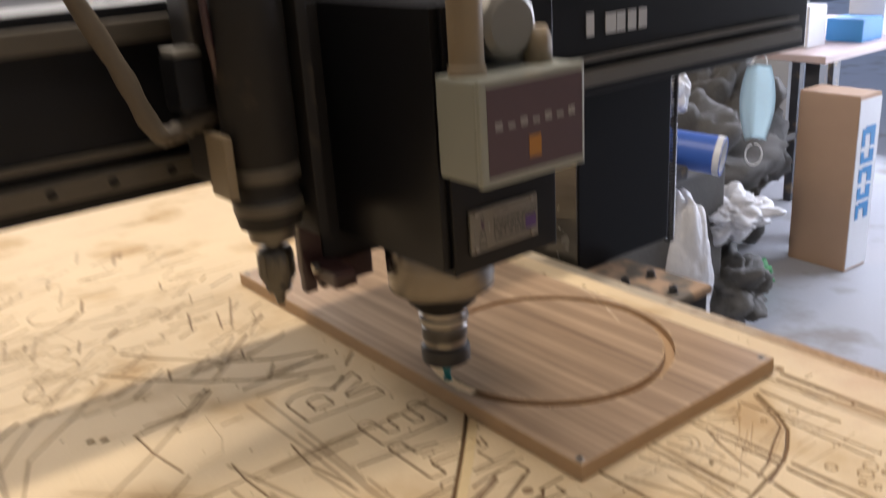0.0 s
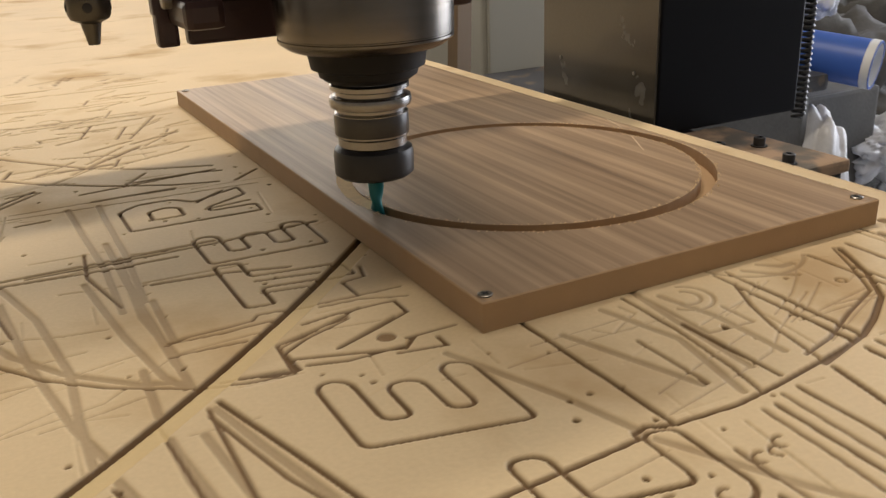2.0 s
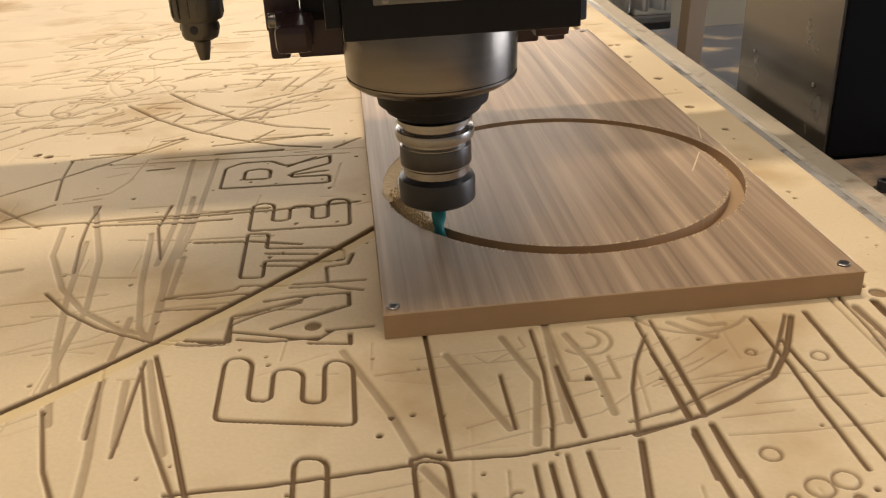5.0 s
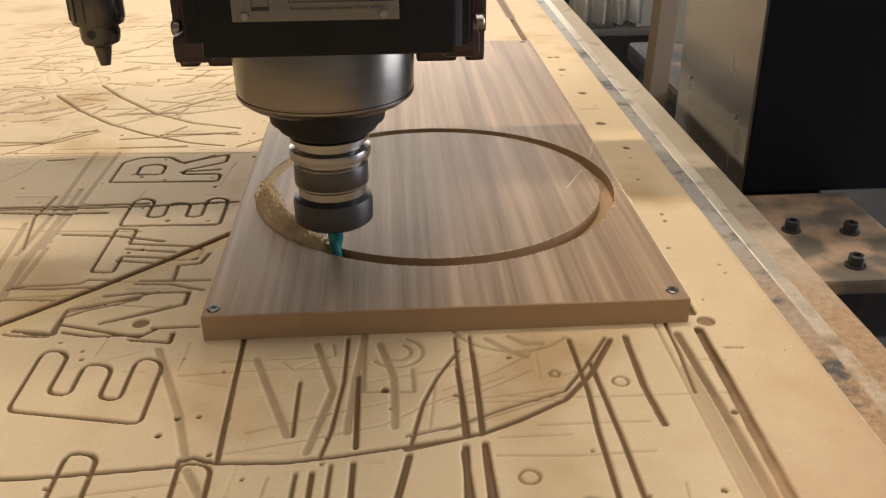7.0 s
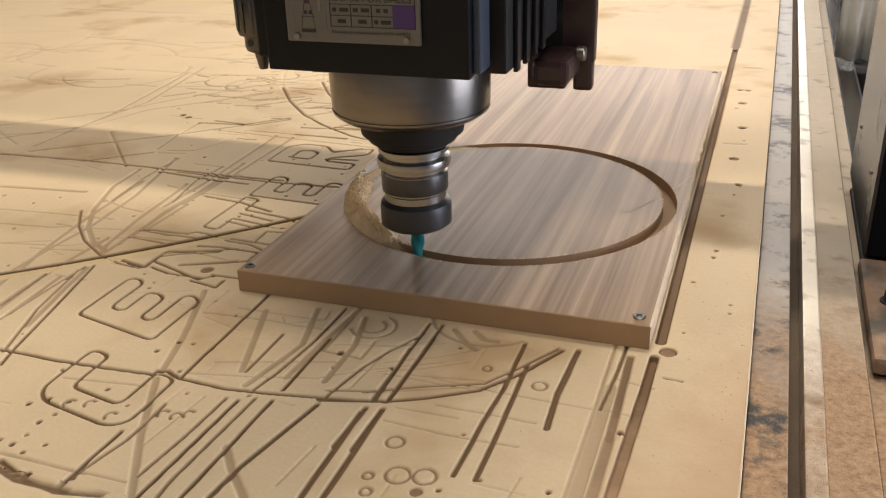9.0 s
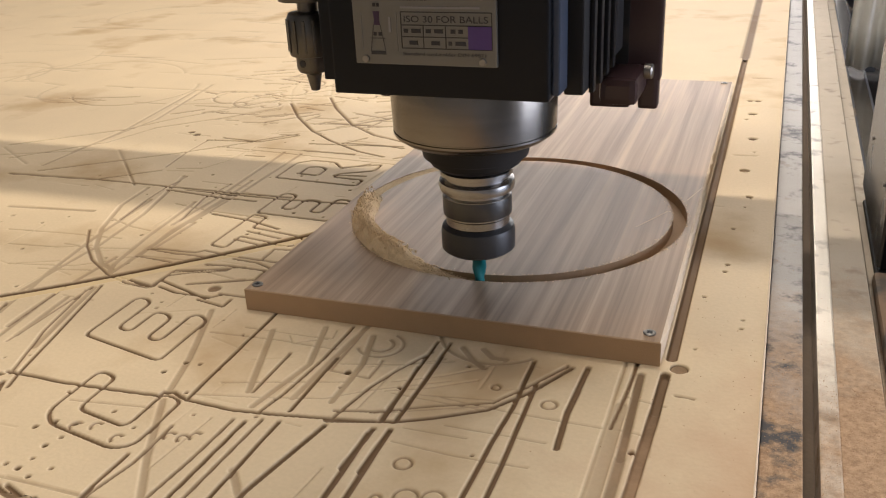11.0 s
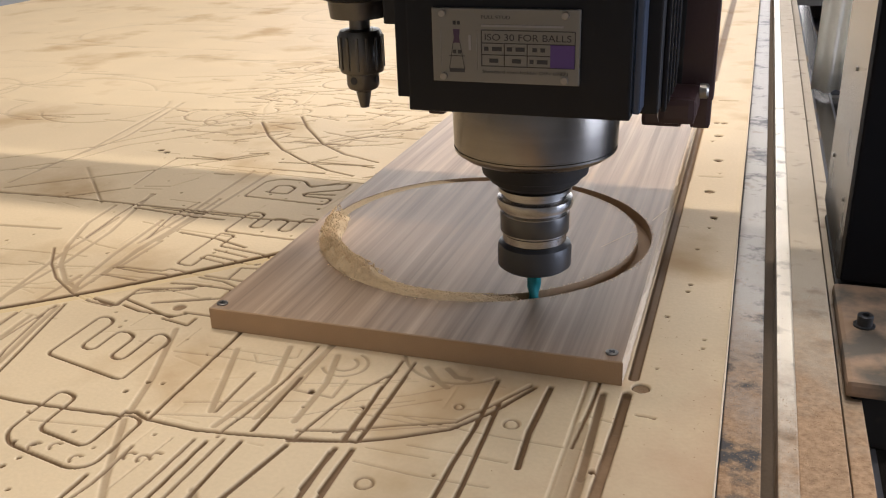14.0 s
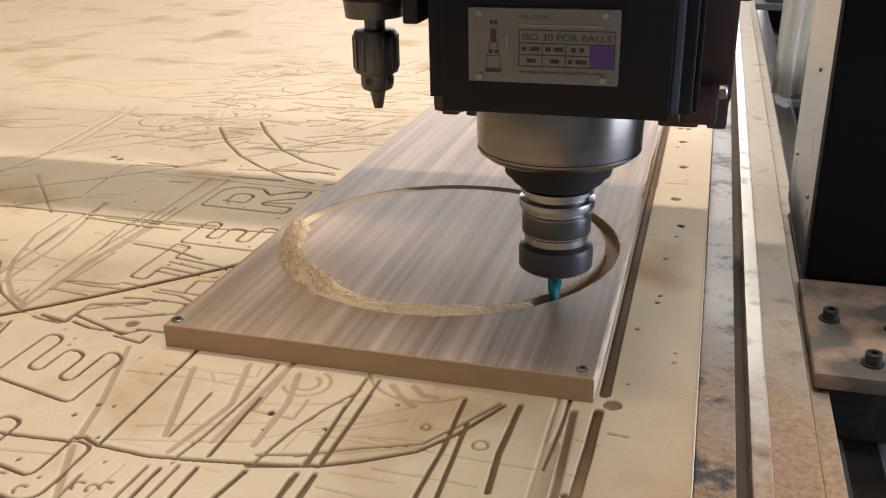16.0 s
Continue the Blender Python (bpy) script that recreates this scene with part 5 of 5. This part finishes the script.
def on_rail(rnd):
    while True:
        x = rnd.uniform(0.365, 0.4365)
        y = 0.06 + 0.025 * noise.noise((x * 60, 0.0, 3.0)) + (-abs(rnd.gauss(0, 0.20)) if rnd.random() < 0.95 else rnd.expovariate(8))
        if 0.3855 < x < 0.397:
            continue
        if y < 0.6:
            return x, y, -0.0119 if x < 0.39 else (-0.0244 if x < 0.4086 else -0.0289)


def on_bed(rnd):
    return rnd.triangular(0.24, 0.36, 0.35), rnd.gauss(-0.06, 0.16), 0.0


def ring_filled(rnd):
    a = radians(rnd.triangular(112, 178, 165))
    r = RC + rnd.gauss(0, 0.0030)
    return CX + r * math.cos(a), CY + r * math.sin(a), BT - 0.0015 + rnd.uniform(-0.002, 0.0012)


def ring_edges(rnd):
    a = radians(rnd.uniform(-185, 60))
    r = RC + rnd.choice((-1, 1)) * (TOOL + abs(rnd.gauss(0, 0.0014)))
    return CX + r * math.cos(a), CY + r * math.sin(a), BT


loose("rail_sawdust", "fine red-brown sawdust lying on the rails", 2600, on_rail, 0.00015, 0.00045, M_CHIPS, 21)
loose("bed_sawdust", "scattered sawdust grains on the bed board", 140, on_bed, 0.0002, 0.0006, M_CHIPS, 22)


def packed_ring():
    """Dust packed level into the back of the ring, thinning out at its end."""
    bm = B()
    rows = []
    for i in range(121):
        deg = 108 + i * 0.69
        a, fade = radians(deg), min(1.0, (deg - 108) / 16)
        row = []
        for k in range(9):
            r = RC + (k / 4 - 1) * (TOOL + 0.0002)
            z = BT - 0.0003 - 0.0070 * (1 - fade) - 0.0007 * abs(noise.noise((deg * 0.9, k * 0.5, 3.0))) - 0.0005 * abs(noise.noise((deg * 4, k * 1.3, 8.0)))
            row.append(bm.verts.new((CX + r * math.cos(a), CY + r * math.sin(a), z)))
        rows.append(row)
    for p, q in zip(rows, rows[1:]):
        for k in range(8):
            bm.faces.new((p[k], q[k], q[k + 1], p[k + 1])).smooth = True
    return tagged(part("packed_sawdust", bm, M_DUST), "pale sawdust packed level in the milled ring", "sawdust", kind="stuff")


packed_ring()
loose("ring_sawdust", "pale sawdust grains strewn beside the milled ring", 500, ring_filled, 0.0004, 0.0010, M_DUST, 23)
loose("ring_crumbs", "small crumbs along the edges of the ring", 500, ring_edges, 0.0004, 0.0009, M_DUST, 24)


# ---------------------------------------------------------------- the workshop beyond the machine
def crumpled(name, label, category, at, size, mat, seed, rough=0.25, sub=5):
    bm = B()
    bmesh.ops.create_icosphere(bm, subdivisions=sub, radius=1)
    for v in bm.verts:
        p = v.co.copy()
        k = 1 + rough * (abs(noise.noise(p * 1.7 + Vector((seed, 0, 0)))) * 1.6 - 0.4) - 0.55 * rough * abs(noise.noise(p * 4.5 + Vector((0, seed, 0)))) - 0.25 * rough * abs(noise.noise(p * 11 + Vector((0, 0, seed))))
        v.co = Vector((p.x * size[0], p.y * size[1], p.z * size[2])) * k
    low = min(v.co.z for v in bm.verts)
    for v in bm.verts:
        v.co.z -= low
    for f in bm.faces:
        f.smooth = True
    ob = tagged(part(name, bm, mat), label, category)
    ob.location = at
    return ob


def carton():
    t = thing("cardboard_box", "tall brown cardboard carton with blue print, standing on end", "cardboard box")
    body = part("body", box(B(), -0.12, 0.12, -0.07, 0.07, 0.0, 0.66, 0.004), M_CARD, t)
    part("printed_side", box(B(), -0.1225, -0.120, -0.068, 0.068, 0.01, 0.65), M_WHITE, t, "white printed side")
    for i, (h, z) in enumerate(((0.062, 0.20), (0.052, 0.275), (0.058, 0.340), (0.050, 0.412), (0.075, 0.475))):
        bm = box(B(), -0.1245, -0.1225, -0.042, -0.014, z, z + h)
        box(bm, -0.1245, -0.1225, -0.014, 0.020, z + (0.0 if i % 2 else 0.6 * h), z + (0.4 * h if i % 2 else h))
        box(bm, -0.1245, -0.1225, 0.020, 0.040, z, z + h * 0.9)
        part("print", bm, M_BLUEINK, t, "blue print")
    part("flap", box(B(), -0.119, 0.119, -0.069, 0.069, 0.66, 0.664), M_CARD, t)
    t.matrix_basis = pose(2.66, 1.24, FLOOR, 0, 0, 88)
    return t


def hanging_mask():
    t = thing("face_mask", "pale blue pleated disposable mask hanging by its loop", "mask")
    bm = B()
    nx, nz = 8, 20
    g = []
    for j in range(nz + 1):
        row = []
        for i in range(nx + 1):
            u, v = i / nx - 0.5, j / nz
            w = 0.092 * (0.55 + 0.45 * math.sin(math.pi * min(1, max(0, v * 0.9 + 0.08))))
            row.append(bm.verts.new((u * w, 0.014 * math.cos(u * 5) + 0.003 * math.sin(u * 38), -v * 0.20)))
        g.append(row)
    for j in range(nz):
        for i in range(nx):
            bm.faces.new((g[j][i], g[j][i + 1], g[j + 1][i + 1], g[j + 1][i])).smooth = True
    bmesh.ops.solidify(bm, geom=bm.faces[:], thickness=0.002)
    part("fabric", bm, M_MASK, t)
    part("ear_loop", tube(B(), [(0.022 * math.sin(a), 0.01, -0.215 - 0.036 * (1 - math.cos(a)) / 1.2) for a in (i * 2 * math.pi / 20 for i in range(20))], 0.0022, 6), M_WHITE, t)
    part("ear_loop", tube(B(), arc_points((-0.02, 0.01, -0.005), (0.01, 0.01, 0.07), (0.022, 0.01, -0.004)), 0.0022, 6), M_WHITE, t)
    t.matrix_basis = pose(1.63, 0.91, 0.075, 0, 0, -52)
    part("hook", tube(B(), [(0.005, 0.012, 0.03), (0.005, 0.03, 0.045), (0.005, 0.5, 0.05)], 0.003, 6), M_BLACK_MATT, t)
    return t


def blue_tube():
    t = thing("blue_tube", "open blue plastic tube with white lining and print", "plastic tube")
    bm = lathe(B(), [(0.050, -0.18), (0.054, 0.18), (0.049, 0.18), (0.046, -0.17)], 32, ends=False)
    part("shell", bm, M_BLUE, t)
    part("lining", lathe(B(), [(0.0455, -0.17), (0.0485, 0.179)], 32, ends=False), M_WHITE, t, "white lining")
    part("band", lathe(B(), [(0.0546, 0.160), (0.0549, 0.178)], 32, ends=False), M_WHITE, t, "white printed band")
    t.matrix_basis = look((1.50, 1.13, -0.15), (1.50 - 0.42, 1.13 + 0.91, -0.03)) 
    return t


def shelf():
    t = thing("shelf_unit", "cluttered steel workshop shelf", "shelf")
    for z in (-0.02, -0.52):
        part("board", box(B(), 1.75, 3.3, 1.75, 2.25, z - 0.03, z, 0.003), M_TIMBER if z > -0.3 else M_DARKSTUFF, t)
    for x in (1.77, 3.25):
        for y in (1.77, 2.2):
            part("upright", box(B(), x - 0.02, x + 0.02, y - 0.02, y + 0.02, FLOOR, 0.9, 0.002), M_FRAME, t)
    return t


def background():
    carton()
    hanging_mask()
    blue_tube()
    shelf()
    crumpled("plastic_bag", "white crumpled plastic bag of offcuts on the floor", "plastic bag", (1.50, 1.05, FLOOR), (0.10, 0.10, 0.29), M_FILM, 3, 0.14)
    crumpled("plastic_film", "bundle of clear crumpled plastic wrap", "plastic film", (1.84, 1.12, -0.52), (0.15, 0.12, 0.07), M_FILM, 9, 0.5)
    crumpled("rubbish_sack", "dark grey sack of rubbish on the floor", "sack", (2.05, 1.55, FLOOR), (0.36, 0.32, 0.34), M_DARKSTUFF, 12, 0.5)
    crumpled("rubbish_sack", "dark grey sack piled against the shelf", "sack", (2.5, 1.72, FLOOR), (0.34, 0.3, 0.40), M_DARKSTUFF, 14, 0.5)
    crumpled("scrap_timber", "heap of brown offcuts below the plastic wrap", "offcuts", (1.86, 1.16, FLOOR), (0.17, 0.15, 0.15), M_DARKSTUFF, 17, 0.5)
    crumpled("green_bag", "crumpled green plastic bag on the floor", "plastic bag", (2.12, 1.24, FLOOR), (0.12, 0.09, 0.07), M_GREEN, 23, 0.5)
    crumpled("wrapped_parcel", "white wrapped parcel lying on the crate", "parcel", (1.66, 1.22, -0.11), (0.06, 0.06, 0.07), M_WHITE, 31, 0.25)
    wb = thing("workbench", "cluttered bench with a pale pinkish worktop", "workbench")
    part("worktop", box(B(), 2.75, 3.95, 1.36, 2.05, -0.115, -0.085, 0.004), M_PINKTOP, wb)
    for x in (2.85, 3.85):
        for y in (1.45, 1.95):
            part("bench_leg", box(B(), x - 0.03, x + 0.03, y - 0.03, y + 0.03, FLOOR, -0.115), M_FRAME, wb)
    for i, (x, y, w, h, m) in enumerate(((2.95, 1.6, 0.13, 0.16, M_WHITE), (3.2, 1.5, 0.16, 0.09, M_BLUEINK), (3.45, 1.55, 0.14, 0.20, M_WHITE), (3.05, 1.9, 0.2, 0.30, M_WHITE))):
        cr = thing("carton", "small pale carton standing on the workbench", "carton", "cartons on the bench")
        part("body", box(B(), x - w / 2, x + w / 2, y - 0.08, y + 0.08, -0.085, -0.085 + h, 0.005), m, cr)
        part("flap", box(B(), x - w / 2 + 0.003, x + w / 2 - 0.003, y - 0.077, y + 0.077, -0.085 + h, -0.081 + h), m, cr)
    st = thing("stool_crate", "grey crate stacked under the tube", "crate")
    part("body", box(B(), 1.50, 1.78, 1.10, 1.36, FLOOR, -0.26, 0.01), M_DARKSTUFF, st)
    cb = thing("machine_cabinet", "pale grey painted machine cabinet", "cabinet")
    part("body", box(B(), 0.88, 1.26, 1.50, 2.0, FLOOR, 0.75, 0.008), M_GREYPANEL, cb)
    part("door", box(B(), 0.89, 1.25, 1.485, 1.498, FLOOR + 0.1, 0.73, 0.004), M_GREYPANEL, cb)
    # Invented dark box, filling in for unidentified clutter.
    dx = thing("clutter_box", "low dark box in place of clutter beside the bed", "machine")
    part("body", box(B(), 0.66, 1.45, 1.02, 1.46, FLOOR, -0.22, 0.03), M_DARKSTUFF, dx)
    part("lid", box(B(), 0.64, 1.47, 1.00, 1.48, -0.22, -0.18, 0.012), M_FRAME, dx)
    tm = thing("timber_post", "pale sawn timber leaning beside the machine", "timber")
    part("plank", box(B(), -0.02, 0.02, -0.012, 0.012, 0.0, 1.1, 0.002), M_TIMBER, tm)
    tm.matrix_basis = pose(0.585, 1.14, FLOOR, 2, 1, 20)
    sh = thing("plastic_sheet", "hanging translucent grey plastic sheet in folds", "plastic sheet")
    bm = B()
    g = [[bm.verts.new((0.466 + 0.0034 * i + 0.002 * j * (i / 35), 1.20 + 0.018 * math.sin(i * 0.7 + 0.5 * j) + 0.006 * j, 0.9 - 0.0765 * j)) for i in range(36)] for j in range(14)]
    for j in range(13):
        for i in range(35):
            bm.faces.new((g[j][i], g[j][i + 1], g[j + 1][i + 1], g[j + 1][i])).smooth = True
    bmesh.ops.solidify(bm, geom=bm.faces[:], thickness=0.002)
    part("sheet", bm, M_SHEET, sh)
    # Invented rack and bins: a dark backdrop hiding the pale wall.
    rk = thing("backdrop_rack", "low dark stand-in rack crammed with grey stock", "rack")
    for z in (-0.4, -0.1):
        part("shelf", box(B(), 0.42, 2.4, 2.55, 2.95, z - 0.02, z, 0.002), M_DARKSTUFF, rk)
    for x in (0.44, 1.5, 2.38):
        for y in (2.57, 2.93):
            part("upright", box(B(), x - 0.02, x + 0.02, y - 0.02, y + 0.02, FLOOR, -0.1), M_FRAME, rk)
    part("back", box(B(), 0.40, 2.42, 2.95, 2.97, FLOOR, -0.1), M_DARKSTUFF, rk)
    rnd = random.Random(41)
    for z in (-0.4, -0.1):
        for i in range(8):
            x = 0.50 + i * 0.23
            bn = thing("backdrop_bin", "stand-in bin of mixed stock on the rack", "bin", "bins on the rack")
            h = rnd.uniform(0.15, 0.27) if z < -0.2 else rnd.uniform(0.28, 0.46)
            part("body", box(B(), x, x + rnd.uniform(0.12, 0.2), 2.58, 2.88, z, z + h, 0.006), rnd.choice((M_DARKSTUFF, M_FRAME, M_DARKSTUFF, M_CARD, M_GREYPANEL)), bn)
    rb = thing("red_toolbox", "dark red tool chest at the end of the bed", "toolbox")
    part("body", box(B(), -0.35, 0.10, 2.60, 2.95, FLOOR, 0.02, 0.01), M_RED, rb)
    part("lid", box(B(), -0.36, 0.11, 2.59, 2.96, 0.02, 0.06, 0.01), M_RED, rb)


background()


# ---------------------------------------------------------------- movement
def tool_at(t):
    a = radians(TH0 + TH1 * t)
    return CX + RC * math.cos(a), CY + RC * math.sin(a)


def motions():
    times = [0.5 * i for i in range(33)]
    walk(HEAD, [(t, pose(*tool_at(t), 0)) for t in times])
    walk(GANTRY, [(t, pose(0, tool_at(t)[1], 0)) for t in times])
    for ob, deg, at, turn in HEAPS:
        up = pose(at[0], at[1], BT - 0.0006, 0, 0, turn)
        down = pose(at[0], at[1], BT - 0.0260, 0, 0, turn)
        first = max(0.05, (deg + 5 - TH0) / TH1)
        start = max(first + 0.5, 5.0 + (deg + 196) * 0.010)
        mid = pose(at[0], at[1], BT - 0.0050 if deg < -112 else BT - 0.0030, 0, 0, turn)
        level = pose(at[0], at[1], BT - 0.0105 if deg < -112 else BT - 0.0062, 0, 0, turn)
        if first > 15.2:
            rows = [(0, down), (16, down)]
        elif start > 12.0:
            rows = [(0, down), (first, down), (first + 0.4, level), (16, up if first < 13.5 else mid)]
        else:
            rows = [(0, down), (first, down), (first + 0.4, level), (start, level), (start + 0.9, mid), (start + 2.6, up), (16, up)]
        walk(ob, rows)


motions()
